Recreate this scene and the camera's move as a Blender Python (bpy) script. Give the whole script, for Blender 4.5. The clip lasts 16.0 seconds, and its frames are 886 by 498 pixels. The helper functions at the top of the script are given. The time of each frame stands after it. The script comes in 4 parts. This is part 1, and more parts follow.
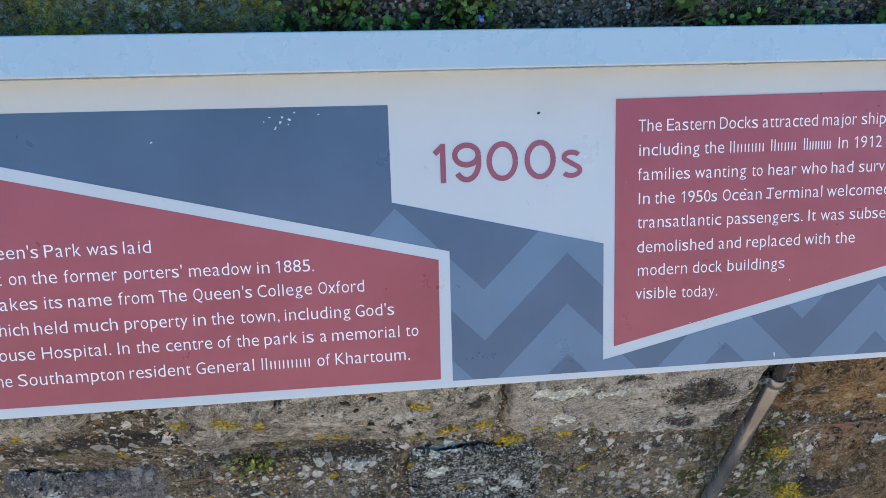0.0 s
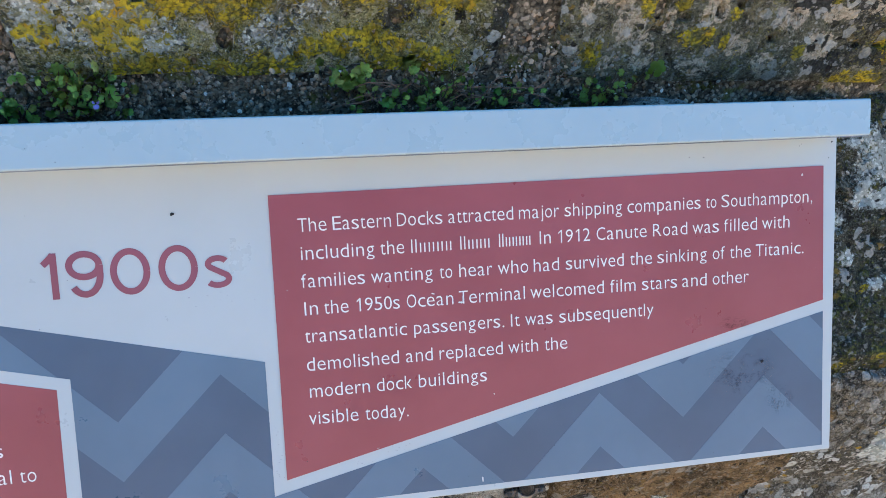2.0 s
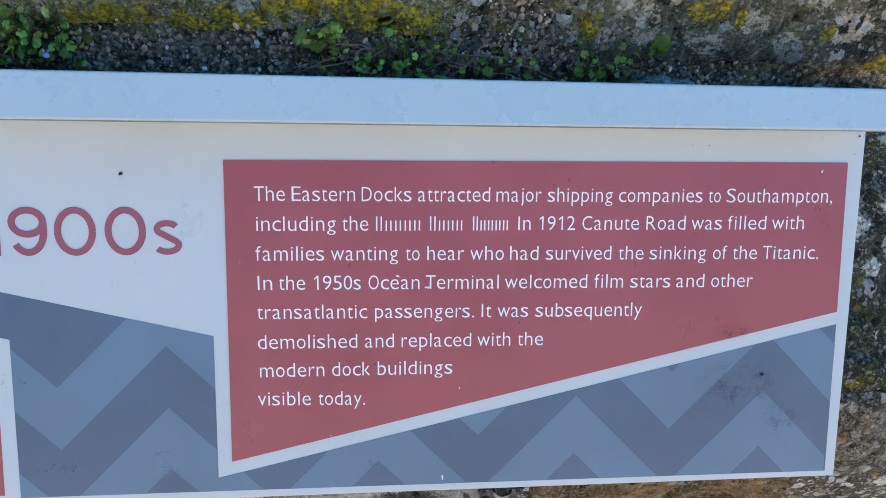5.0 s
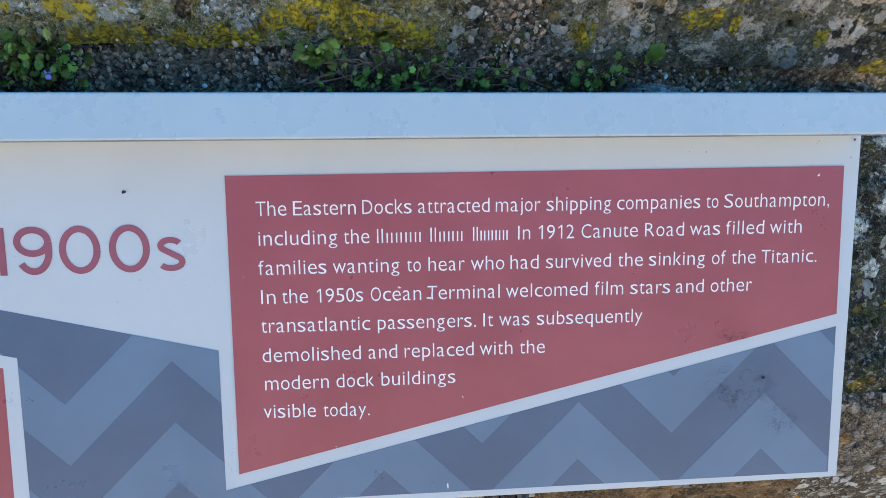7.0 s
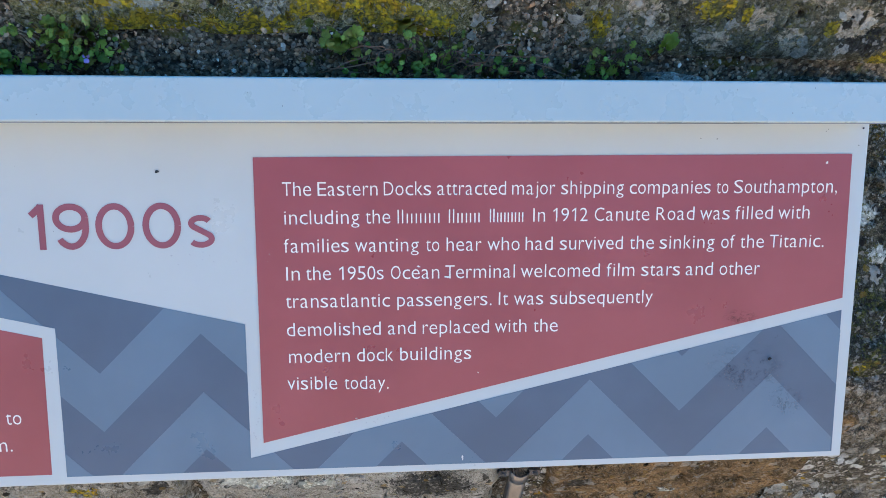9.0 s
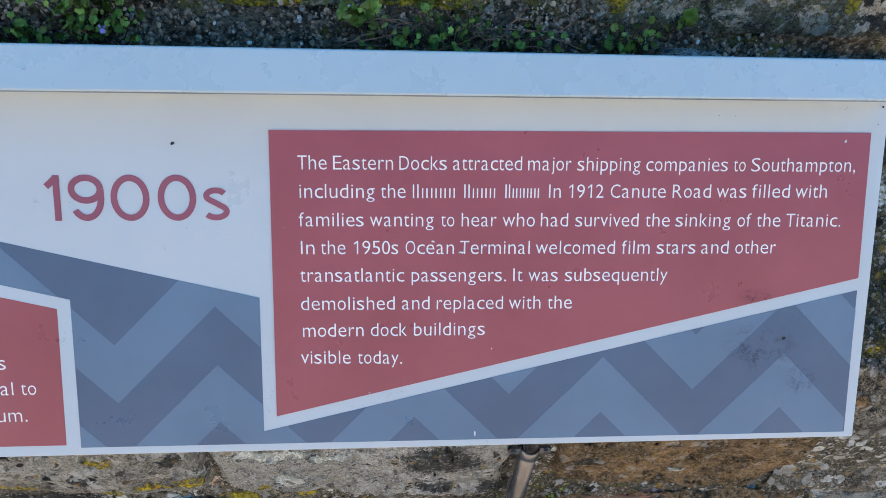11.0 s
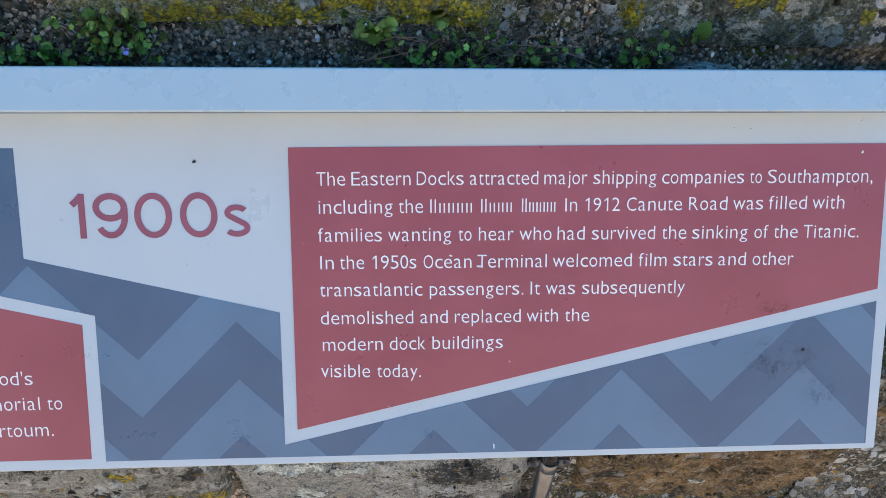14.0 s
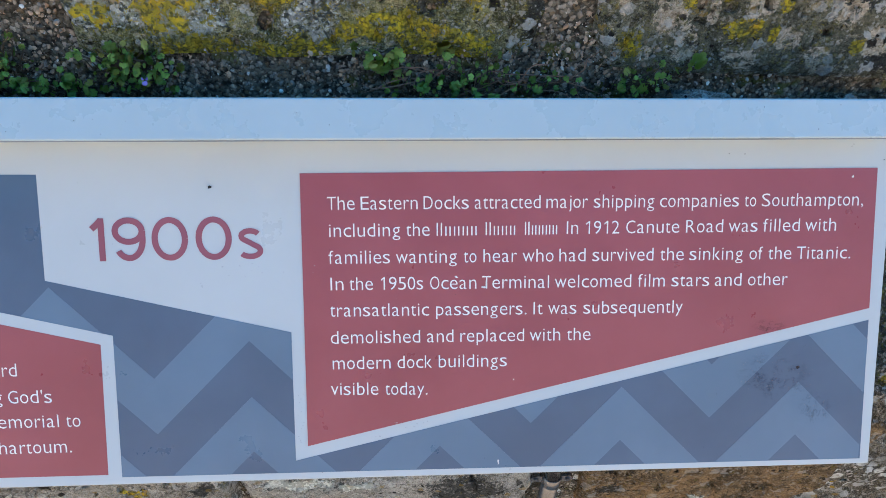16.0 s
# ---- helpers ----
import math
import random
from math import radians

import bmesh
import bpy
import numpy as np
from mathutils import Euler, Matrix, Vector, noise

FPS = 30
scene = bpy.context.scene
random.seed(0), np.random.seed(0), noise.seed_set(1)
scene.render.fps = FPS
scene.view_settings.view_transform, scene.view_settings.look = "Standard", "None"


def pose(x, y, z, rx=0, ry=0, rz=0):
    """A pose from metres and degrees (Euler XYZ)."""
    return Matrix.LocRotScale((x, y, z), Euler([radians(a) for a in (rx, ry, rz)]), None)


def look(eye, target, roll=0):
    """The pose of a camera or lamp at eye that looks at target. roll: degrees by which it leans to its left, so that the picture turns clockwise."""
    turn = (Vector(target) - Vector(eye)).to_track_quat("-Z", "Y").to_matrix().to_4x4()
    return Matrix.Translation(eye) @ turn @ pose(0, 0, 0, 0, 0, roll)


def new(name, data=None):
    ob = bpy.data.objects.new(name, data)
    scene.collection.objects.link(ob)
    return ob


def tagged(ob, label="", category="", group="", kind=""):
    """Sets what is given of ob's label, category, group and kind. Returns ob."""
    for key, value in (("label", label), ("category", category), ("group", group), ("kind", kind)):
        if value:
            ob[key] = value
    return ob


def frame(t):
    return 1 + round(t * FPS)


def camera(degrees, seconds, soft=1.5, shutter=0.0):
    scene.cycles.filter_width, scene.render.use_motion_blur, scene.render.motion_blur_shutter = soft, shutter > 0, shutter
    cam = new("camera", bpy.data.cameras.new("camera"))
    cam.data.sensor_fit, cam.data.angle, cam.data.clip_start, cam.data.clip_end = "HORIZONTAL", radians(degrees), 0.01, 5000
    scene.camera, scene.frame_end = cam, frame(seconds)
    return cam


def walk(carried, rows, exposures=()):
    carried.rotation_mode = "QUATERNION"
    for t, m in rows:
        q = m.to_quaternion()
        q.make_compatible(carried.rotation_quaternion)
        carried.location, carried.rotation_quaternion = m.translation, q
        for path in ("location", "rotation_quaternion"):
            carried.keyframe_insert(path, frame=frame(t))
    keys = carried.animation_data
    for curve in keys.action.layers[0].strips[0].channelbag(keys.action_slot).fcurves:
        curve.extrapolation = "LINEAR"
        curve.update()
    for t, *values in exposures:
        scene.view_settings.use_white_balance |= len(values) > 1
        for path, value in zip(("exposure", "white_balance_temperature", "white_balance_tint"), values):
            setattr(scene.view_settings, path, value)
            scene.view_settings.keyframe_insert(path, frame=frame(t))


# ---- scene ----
# The board leans back against an old stone wall. Most of the place is laid out in the board's own
# frame (x along it, y through it, z up it); LEAN turns that frame into the world.
LEAN = Matrix.Translation((0, 0, 1.15)) @ Matrix.Rotation(radians(-25), 4, "X") @ Matrix.Translation((0, 0, -1.3))
EXPOSURE, KELVIN, TINT = 1.45, 4195, -18
PATH = [
    (0, (-0.264, -0.743, 1.301), (-0.009, 1.209, 0.949), -1.8),
    (0.1, (-0.225, -0.744, 1.317), (0.061, 1.211, 1.007), -2.3),
    (0.3, (-0.152, -0.747, 1.325), (0.228, 1.204, 1.105), -3.2),
    (0.4, (-0.128, -0.735, 1.332), (0.328, 1.198, 1.096), -3.0),
    (0.5, (-0.1, -0.738, 1.329), (0.376, 1.191, 1.101), -2.4),
    (0.6, (-0.067, -0.742, 1.332), (0.384, 1.195, 1.125), -1.5),
    (1, (-0.039, -0.738, 1.343), (0.352, 1.218, 1.195), -0.9),
    (1.5, (-0.017, -0.717, 1.331), (0.387, 1.233, 1.149), -1.1),
    (2, (0.008, -0.666, 1.34), (0.396, 1.277, 1.069), -2.4),
    (2.5, (0.046, -0.589, 1.358), (0.432, 1.355, 1.089), -3.6),
    (3, (0.071, -0.592, 1.353), (0.42, 1.354, 1.053), -2.5),
    (3.5, (0.084, -0.624, 1.336), (0.351, 1.332, 1.013), -0.4),
    (4, (0.087, -0.625, 1.331), (0.329, 1.333, 1.004), 0.8),
    (6.5, (0.095, -0.63, 1.344), (0.321, 1.331, 1.02), -0.0),
    (7, (0.092, -0.632, 1.343), (0.321, 1.329, 1.022), -0.5),
    (7.5, (0.088, -0.632, 1.344), (0.316, 1.329, 1.023), -0.6),
    (8, (0.088, -0.641, 1.347), (0.308, 1.321, 1.025), -0.5),
    (8.5, (0.084, -0.659, 1.348), (0.289, 1.303, 1.016), -0.3),
    (9, (0.087, -0.658, 1.341), (0.278, 1.302, 0.992), 0.0),
    (11.5, (0.078, -0.657, 1.332), (0.255, 1.297, 0.945), 0.5),
    (12, (0.079, -0.656, 1.332), (0.243, 1.299, 0.943), 0.1),
    (12.5, (0.079, -0.658, 1.333), (0.219, 1.302, 0.96), -0.2),
    (13, (0.079, -0.659, 1.333), (0.216, 1.304, 0.975), -0.3),
    (13.5, (0.079, -0.661, 1.335), (0.216, 1.302, 0.977), -0.2),
    (14, (0.079, -0.663, 1.336), (0.213, 1.3, 0.979), -0.2),
    (14.5, (0.079, -0.664, 1.337), (0.208, 1.3, 0.984), -0.1),
    (15, (0.08, -0.669, 1.34), (0.203, 1.297, 0.992), -0.3),
    (15.5, (0.08, -0.671, 1.342), (0.205, 1.293, 0.986), -0.4),
    (16, (0.073, -0.686, 1.345), (0.206, 1.284, 1.027), -0.3),
]

cam = camera(57.1, 16.0, soft=0.55)
walk(cam, [(t, LEAN @ look(eye, target, roll)) for t, eye, target, roll in PATH], [(t, EXPOSURE + step, KELVIN, TINT) for t, step in ((0.0, 0.0), (9.0, 0.02), (12.5, -0.06), (14.0, -0.02), (16.0, 0.02))])

# ---- light: low sun behind the wall, blue sky over the shaded side ----
world = bpy.data.worlds.new("sky")
scene.world = world
world.use_nodes = True
wn = world.node_tree.nodes
sky = wn.new("ShaderNodeTexSky")
sky.sky_type = "NISHITA"
sky.sun_disc = False
sky.sun_elevation = radians(48)
sky.sun_rotation = radians(65)
sky.air_density, sky.dust_density, sky.ozone_density = 1.0, 0.4, 2.5
world.node_tree.links.new(sky.outputs[0], wn["Background"].inputs[0])
wn["Background"].inputs[1].default_value = 0.12
sun_data = bpy.data.lights.new("sun", "SUN")
sun_data.energy, sun_data.angle, sun_data.color = 5.0, radians(0.5), (1.0, 0.785, 0.6)
sun = new("sun", sun_data)
sun_way = Vector((math.sin(radians(65)) * math.cos(radians(48)), math.cos(radians(65)) * math.cos(radians(48)), math.sin(radians(48))))
sun.matrix_world = look(sun_way * 30, (0, 0, 0))


# ---- materials ----
class Nodes:
    """A small builder for node materials."""

    def __init__(self, name):
        self.mat = bpy.data.materials.new(name)
        self.mat.use_nodes = True
        self.tree = self.mat.node_tree
        self.bsdf = self.tree.nodes["Principled BSDF"]
        self.coord = self.tree.nodes.new("ShaderNodeTexCoord").outputs["Object"]

    def link(self, a, b):
        self.tree.links.new(a, b)

    def put(self, socket, value):
        if isinstance(value, bpy.types.NodeSocket):
            self.link(value, socket)
        else:
            socket.default_value = value

    def noise(self, scale, detail=6, rough=0.6, stretch=None, distort=0.0):
        n = self.tree.nodes.new("ShaderNodeTexNoise")
        n.inputs["Scale"].default_value, n.inputs["Detail"].default_value = scale, detail
        n.inputs["Roughness"].default_value, n.inputs["Distortion"].default_value = rough, distort
        if stretch:
            m = self.tree.nodes.new("ShaderNodeMapping")
            m.inputs["Scale"].default_value = stretch
            self.link(self.coord, m.inputs[0])
            self.link(m.outputs[0], n.inputs["Vector"])
        else:
            self.link(self.coord, n.inputs["Vector"])
        return n.outputs["Fac"]

    def cells(self, scale, feature="F1"):
        n = self.tree.nodes.new("ShaderNodeTexVoronoi")
        n.feature = feature
        n.inputs["Scale"].default_value = scale
        w = self.tree.nodes.new("ShaderNodeTexNoise")
        w.inputs["Scale"].default_value, w.inputs["Detail"].default_value = scale * 1.4, 3
        self.link(self.coord, w.inputs["Vector"])
        add = self.tree.nodes.new("ShaderNodeVectorMath")
        add.operation = "MULTIPLY_ADD"
        self.link(w.outputs["Color"], add.inputs[0])
        add.inputs[1].default_value = (1.1 / scale,) * 3
        self.link(self.coord, add.inputs[2])
        self.link(add.outputs[0], n.inputs["Vector"])
        return n

    def attr(self, name):
        n = self.tree.nodes.new("ShaderNodeAttribute")
        n.attribute_name = name
        return n.outputs["Fac"]

    def random(self):
        return self.tree.nodes.new("ShaderNodeObjectInfo").outputs["Random"]

    def math(self, op, a, b=0.0, clamp=False):
        n = self.tree.nodes.new("ShaderNodeMath")
        n.operation, n.use_clamp = op, clamp
        self.put(n.inputs[0], a)
        self.put(n.inputs[1], b)
        return n.outputs[0]

    def ramp(self, fac, low, high, a=0.0, b=1.0):
        n = self.tree.nodes.new("ShaderNodeMapRange")
        n.interpolation_type = "SMOOTHSTEP"
        self.put(n.inputs[0], fac)
        for i, v in ((1, low), (2, high), (3, a), (4, b)):
            n.inputs[i].default_value = v
        return n.outputs[0]

    def mix(self, fac, a, b):
        n = self.tree.nodes.new("ShaderNodeMix")
        n.data_type = "RGBA"
        self.put(n.inputs[0], fac)
        for s, v in ((n.inputs[6], a), (n.inputs[7], b)):
            self.put(s, v if isinstance(v, bpy.types.NodeSocket) else (*v, 1))
        return n.outputs[2]

    def done(self, color, rough=0.6, bump=None, height=0.001, strength=1.0, metal=0.0, spec=0.5):
        self.put(self.bsdf.inputs["Base Color"], color if isinstance(color, bpy.types.NodeSocket) else (*color, 1))
        self.put(self.bsdf.inputs["Roughness"], rough)
        self.bsdf.inputs["Metallic"].default_value = metal
        self.bsdf.inputs["Specular IOR Level"].default_value = spec
        if bump is not None:
            n = self.tree.nodes.new("ShaderNodeBump")
            n.inputs["Distance"].default_value, n.inputs["Strength"].default_value = height, strength
            self.link(bump, n.inputs["Height"])
            self.link(n.outputs[0], self.bsdf.inputs["Normal"])
        return self.mat


def print_material(name, color, rough=0.3, vary=0.06):
    """Satin screen print: faint mottling, dust and a slight orange peel."""
    n = Nodes(name)
    soft = n.ramp(n.noise(9, 4, 0.55), 0.3, 0.7)
    dust = n.ramp(n.noise(420, 3, 0.7), 0.68, 0.8, 0.0, 0.12)
    dim = tuple(c * (1 - vary) for c in color)
    pale = tuple(min(1, c * (1 + vary) + 0.012) for c in color)
    col = n.mix(dust, n.mix(soft, dim, pale), (0.42, 0.4, 0.38))
    r = n.math("ADD", n.math("MULTIPLY", n.noise(26, 5), 0.16), rough - 0.08)
    return n.done(col, r, n.noise(700, 2), 0.0001, 0.15, spec=0.85)


def stone_material(name, dark, light, speck, flakes=0.5, stain=0.5, sand=1.0):
    """Weathered stone, with crusts of lichen, moss and soot where the mesh's attributes put them."""
    n = Nodes(name)

    def strong(fac, k=2.6):
        return n.math("MULTIPLY", n.math("SUBTRACT", fac, 0.5), k)

    broad, mid, fine = n.noise(12, 7, 0.65), n.noise(48, 9, 0.72), n.noise(230, 8, 0.78)
    grain = n.noise(800, 4, 0.75)
    col = n.mix(n.ramp(n.math("ADD", broad, n.math("MULTIPLY", strong(mid, 1), 0.5)), 0.34, 0.66), dark, light)
    col = n.mix(n.ramp(n.noise(26, 9, 0.72, distort=0.5), 0.51, 0.58, 0, stain), col, tuple(c * 0.3 for c in dark))
    col = n.mix(n.ramp(n.noise(70, 9, 0.7, distort=0.4), 0.56, 0.62, 0, 0.8), col, speck)
    col = n.mix(n.ramp(n.noise(62, 9, 0.74, distort=0.9), 0.45, 0.39, 0, 0.85), col, tuple(c * 0.22 for c in dark))
    col = n.mix(n.ramp(fine, 0.53, 0.62, 0, 0.5 * sand), col, speck)
    col = n.mix(n.ramp(fine, 0.47, 0.38, 0, 0.75), col, tuple(c * 0.25 for c in dark))
    col = n.mix(n.ramp(grain, 0.5, 0.62, 0, 0.32 * sand), col, tuple(min(1, c * 1.5) for c in speck))
    col = n.mix(n.ramp(grain, 0.48, 0.38, 0, 0.65 * sand), col, tuple(c * 0.3 for c in dark))

    def crust(attribute, fac, low=0.42, high=0.56, amount=1.0, loose=1.4):
        return n.ramp(n.math("ADD", n.math("MULTIPLY", n.attr(attribute), 1.15), n.math("MULTIPLY", strong(fac), loose)), low, high, 0.0, amount)

    # granules of crust, a few millimetres across, with dark gaps between them
    grains = n.cells(330)
    granule = grains.outputs["Distance"]
    grain_tone = n.tree.nodes.new("ShaderNodeSeparateColor")
    n.link(grains.outputs["Color"], grain_tone.inputs[0])
    bead = n.math("ADD", grain_tone.outputs[0], n.math("MULTIPLY", strong(fine), 0.4))
    gap = n.ramp(n.math("ADD", granule, n.math("MULTIPLY", strong(fine), 0.2)), 0.42, 0.8)
    e1 = n.math("ADD", n.math("MULTIPLY", n.noise(60, 8, 0.75), 0.5), n.math("MULTIPLY", n.noise(240, 6, 0.75), 0.5))
    e2 = n.math("ADD", n.math("MULTIPLY", n.noise(85, 8, 0.75, distort=0.4), 0.55), n.math("MULTIPLY", n.noise(340, 5, 0.75), 0.45))
    e3 = n.math("ADD", n.math("MULTIPLY", n.noise(70, 7, 0.72, distort=0.8), 0.4), n.math("MULTIPLY", n.noise(420, 5, 0.8), 0.6))
    col = n.mix(crust("soot", e3, 0.4, 0.6, 0.9), col, n.mix(n.ramp(fine, 0.35, 0.65), (0.01, 0.011, 0.013), (0.075, 0.075, 0.07)))
    gap1 = n.ramp(n.noise(115, 6, 0.7, distort=0.6), 0.43, 0.49)
    gap2 = n.ramp(n.noise(165, 6, 0.72, distort=0.8), 0.44, 0.5)
    tan = crust("tan", e2, 0.5, 0.58, 0.95, 0.85)
    tan = n.math("MULTIPLY", tan, gap1)
    col = n.mix(tan, col, n.mix(n.ramp(fine, 0.36, 0.62), (0.38, 0.31, 0.2), (0.85, 0.74, 0.55)))
    white = n.math("MULTIPLY", crust("white", e3, 0.44, 0.54, 0.95), gap2)
    white = n.math("MAXIMUM", white, n.ramp(n.math("ADD", n.attr("white"), n.math("MULTIPLY", strong(e3), 0.55)), 0.62, 0.68, 0, 0.95))
    col = n.mix(white, col, n.mix(n.ramp(n.math("ADD", bead, n.ramp(n.attr("white"), 0.66, 0.78, 0, 0.3)), 0.2, 0.36), (0.085, 0.095, 0.1), n.mix(n.ramp(bead, 0.5, 0.9), (0.5, 0.52, 0.46), (0.9, 0.92, 0.85))))
    moss = crust("moss", e1, 0.42, 0.6, 0.95)
    col = n.mix(moss, col, n.mix(n.ramp(fine, 0.35, 0.65), (0.012, 0.018, 0.006), (0.11, 0.12, 0.03)))
    # small flakes and dots of lichen all over; black dots paint the shade of pits
    for scale, low, size, tone, amount in ((75, 0.92 - 0.2 * flakes, 0.52, (0.82, 0.82, 0.77), flakes), (170, 0.8, 0.5, (0.58, 0.55, 0.48), flakes), (300, 0.84, 0.5, (0.66, 0.62, 0.54), flakes), (120, 0.93, 0.5, (0.45, 0.3, 0.03), flakes * 0.9), (140, 0.9, 0.4, (0.012, 0.012, 0.012), 0.95), (70, 0.85, 0.36, (0.014, 0.013, 0.012), 0.95)):
        v = n.cells(scale)
        sep = n.tree.nodes.new("ShaderNodeSeparateColor")
        n.link(v.outputs["Color"], sep.inputs[0])
        spot = n.ramp(n.math("ADD", v.outputs["Distance"], n.math("MULTIPLY", strong(fine), 0.12)), size, size - 0.1)
        col = n.mix(n.math("MULTIPLY", n.math("MULTIPLY", spot, n.ramp(sep.outputs[0], low, low + 0.02)), n.ramp(n.noise(9, 3), 0.35, 0.6, 0.25, amount)), col, tone)
    film = crust("yellow", e1, 0.25, 0.55, 0.55, 1.5)
    col = n.mix(film, col, n.mix(n.ramp(fine, 0.36, 0.62), (0.085, 0.08, 0.02), (0.4, 0.36, 0.085)))
    yellow = crust("yellow", e2, 0.46, 0.51, 0.97, 1.35)
    yellow = n.math("MULTIPLY", yellow, gap1)
    hue = n.mix(n.ramp(mid, 0.38, 0.6), (0.4, 0.33, 0.025), (0.8, 0.62, 0.012))
    hue = n.mix(n.ramp(n.noise(120, 5), 0.5, 0.66, 0, 0.8), hue, (0.4, 0.38, 0.075))
    hue = n.mix(n.ramp(n.noise(38, 6, 0.7), 0.55, 0.64, 0, 0.7), hue, (0.68, 0.4, 0.014))
    col = n.mix(yellow, col, n.mix(n.ramp(bead, 0.3, 0.1, 0, 0.8), hue, (0.1, 0.095, 0.03)))
    crusted = n.math("MAXIMUM", n.math("MAXIMUM", yellow, white), n.math("MULTIPLY", film, 0.7))
    solid = n.ramp(n.attr("white"), 0.6, 0.76, 1.0, 0.15)
    col = n.mix(n.math("MULTIPLY", n.math("MULTIPLY", gap, solid), n.ramp(crusted, 0.0, 1.0, 0.12, 0.5)), col, tuple(c * 0.25 for c in dark))
    bump = n.math("ADD", n.math("MULTIPLY", mid, 1.0), n.math("MULTIPLY", fine, 0.8))
    bump = n.math("ADD", bump, n.math("MULTIPLY", grain, 0.3))
    bump = n.math("ADD", bump, n.math("MULTIPLY", n.math("ADD", yellow, white), 0.3))
    bump = n.math("SUBTRACT", bump, n.math("MULTIPLY", n.math("MULTIPLY", gap, solid), 0.5))
    return n.done(col, 0.93, bump, 0.005, 1.0, spec=0.2)


M_CREAM = print_material("cream_white_enamel", (0.518, 0.53, 0.516), 0.3, 0.012)
M_EDGE = print_material("edge_white", (0.55, 0.555, 0.545), 0.4, 0.05)
M_CAP = print_material("cap_white_paint", (0.405, 0.47, 0.49), 0.28, 0.006)
M_RED = print_material("brick_red_print", (0.262, 0.041, 0.06))
# the red ink, with a purple reflection tinted into its colour
M_RED_SHEEN = print_material("red_print_with_sheen", (0.225, 0.044, 0.078))
M_SLATE = print_material("slate_blue_print", (0.053, 0.09, 0.158))
M_SLATE_LIGHT = print_material("pale_slate_print", (0.104, 0.16, 0.238))
M_LETTER = print_material("white_lettering", (0.87, 0.82, 0.765), 0.45, 0.02)
# dark tone that stands for shade in narrow gaps and under the lip
M_SHADE_LINE = print_material("shade_line", (0.17, 0.18, 0.2), 0.7, 0.3)
M_GRIME = print_material("dark_grime", (0.012, 0.012, 0.014), 0.9, 0.3)
M_CHIP = print_material("bare_white_chip", (0.75, 0.74, 0.7), 0.7, 0.1)

M_STONE_BUFF = stone_material("buff_limestone", (0.24, 0.215, 0.168), (0.50, 0.465, 0.38), (0.74, 0.71, 0.62), 0.6, 0.7)
M_STONE_OLIVE = stone_material("algae_tinted_limestone", (0.17, 0.16, 0.07), (0.45, 0.41, 0.19), (0.7, 0.62, 0.38), 0.7, 0.9)
M_STONE_GREY = stone_material("grey_limestone", (0.115, 0.108, 0.066), (0.255, 0.236, 0.15), (0.55, 0.5, 0.36), 0.6, 0.6, 0.6)
M_STONE_OCHRE = stone_material("iron_stained_limestone", (0.14, 0.098, 0.05), (0.42, 0.275, 0.12), (0.46, 0.35, 0.2), 0.25, 0.8)
M_STONE_DARK = stone_material("dark_weathered_stone", (0.09, 0.08, 0.058), (0.26, 0.23, 0.165), (0.52, 0.47, 0.37), 1.0, 0.95)
M_STONE_BLACK = stone_material("near_black_stone", (0.03, 0.03, 0.02), (0.095, 0.092, 0.058), (0.36, 0.335, 0.25), 0.45, 0.8)
M_STONE_SLATE = stone_material("purple_grey_stone", (0.12, 0.116, 0.118), (0.25, 0.238, 0.238), (0.38, 0.36, 0.34), 0.6, 0.6)
M_STONE_PALE = stone_material("pale_grey_limestone", (0.34, 0.32, 0.265), (0.64, 0.61, 0.53), (0.82, 0.8, 0.73), 0.5, 0.35)
M_STONE_FLAKY = stone_material("flaking_limestone", (0.11, 0.095, 0.065), (0.3, 0.26, 0.185), (0.6, 0.55, 0.45), 1.7, 0.9)
M_BED = stone_material("earthy_old_mortar", (0.09, 0.077, 0.056), (0.27, 0.235, 0.175), (0.54, 0.47, 0.35), 1.0, 0.95)


def mortar_material():
    n = Nodes("gravelly_lime_mortar")
    v = n.cells(260)
    tone = n.tree.nodes.new("ShaderNodeSeparateColor")
    n.link(v.outputs["Color"], tone.inputs[0])
    mid, fine = n.noise(45, 8, 0.7), n.noise(300, 5, 0.7)
    col = n.mix(n.ramp(mid, 0.35, 0.65), (0.082, 0.072, 0.055), (0.37, 0.315, 0.22))
    col = n.mix(n.ramp(tone.outputs[0], 0.72, 0.9, 0, 0.85), col, (0.66, 0.56, 0.42))
    col = n.mix(n.ramp(tone.outputs[1], 0.88, 0.94, 0, 0.6), col, (0.34, 0.23, 0.11))
    col = n.mix(n.ramp(v.outputs["Distance"], 0.45, 0.8, 0, 0.75), col, (0.018, 0.016, 0.014))
    col = n.mix(n.ramp(fine, 0.42, 0.3, 0, 0.8), col, (0.01, 0.01, 0.01))
    col = n.mix(n.ramp(n.noise(26, 6, 0.7), 0.54, 0.62, 0, 0.75), col, (0.2, 0.19, 0.045))
    h = n.math("ADD", n.math("MULTIPLY", v.outputs["Distance"], -1.2), fine)
    return n.done(col, 0.95, h, 0.004, 1.0, spec=0.2)


M_MORTAR = mortar_material()


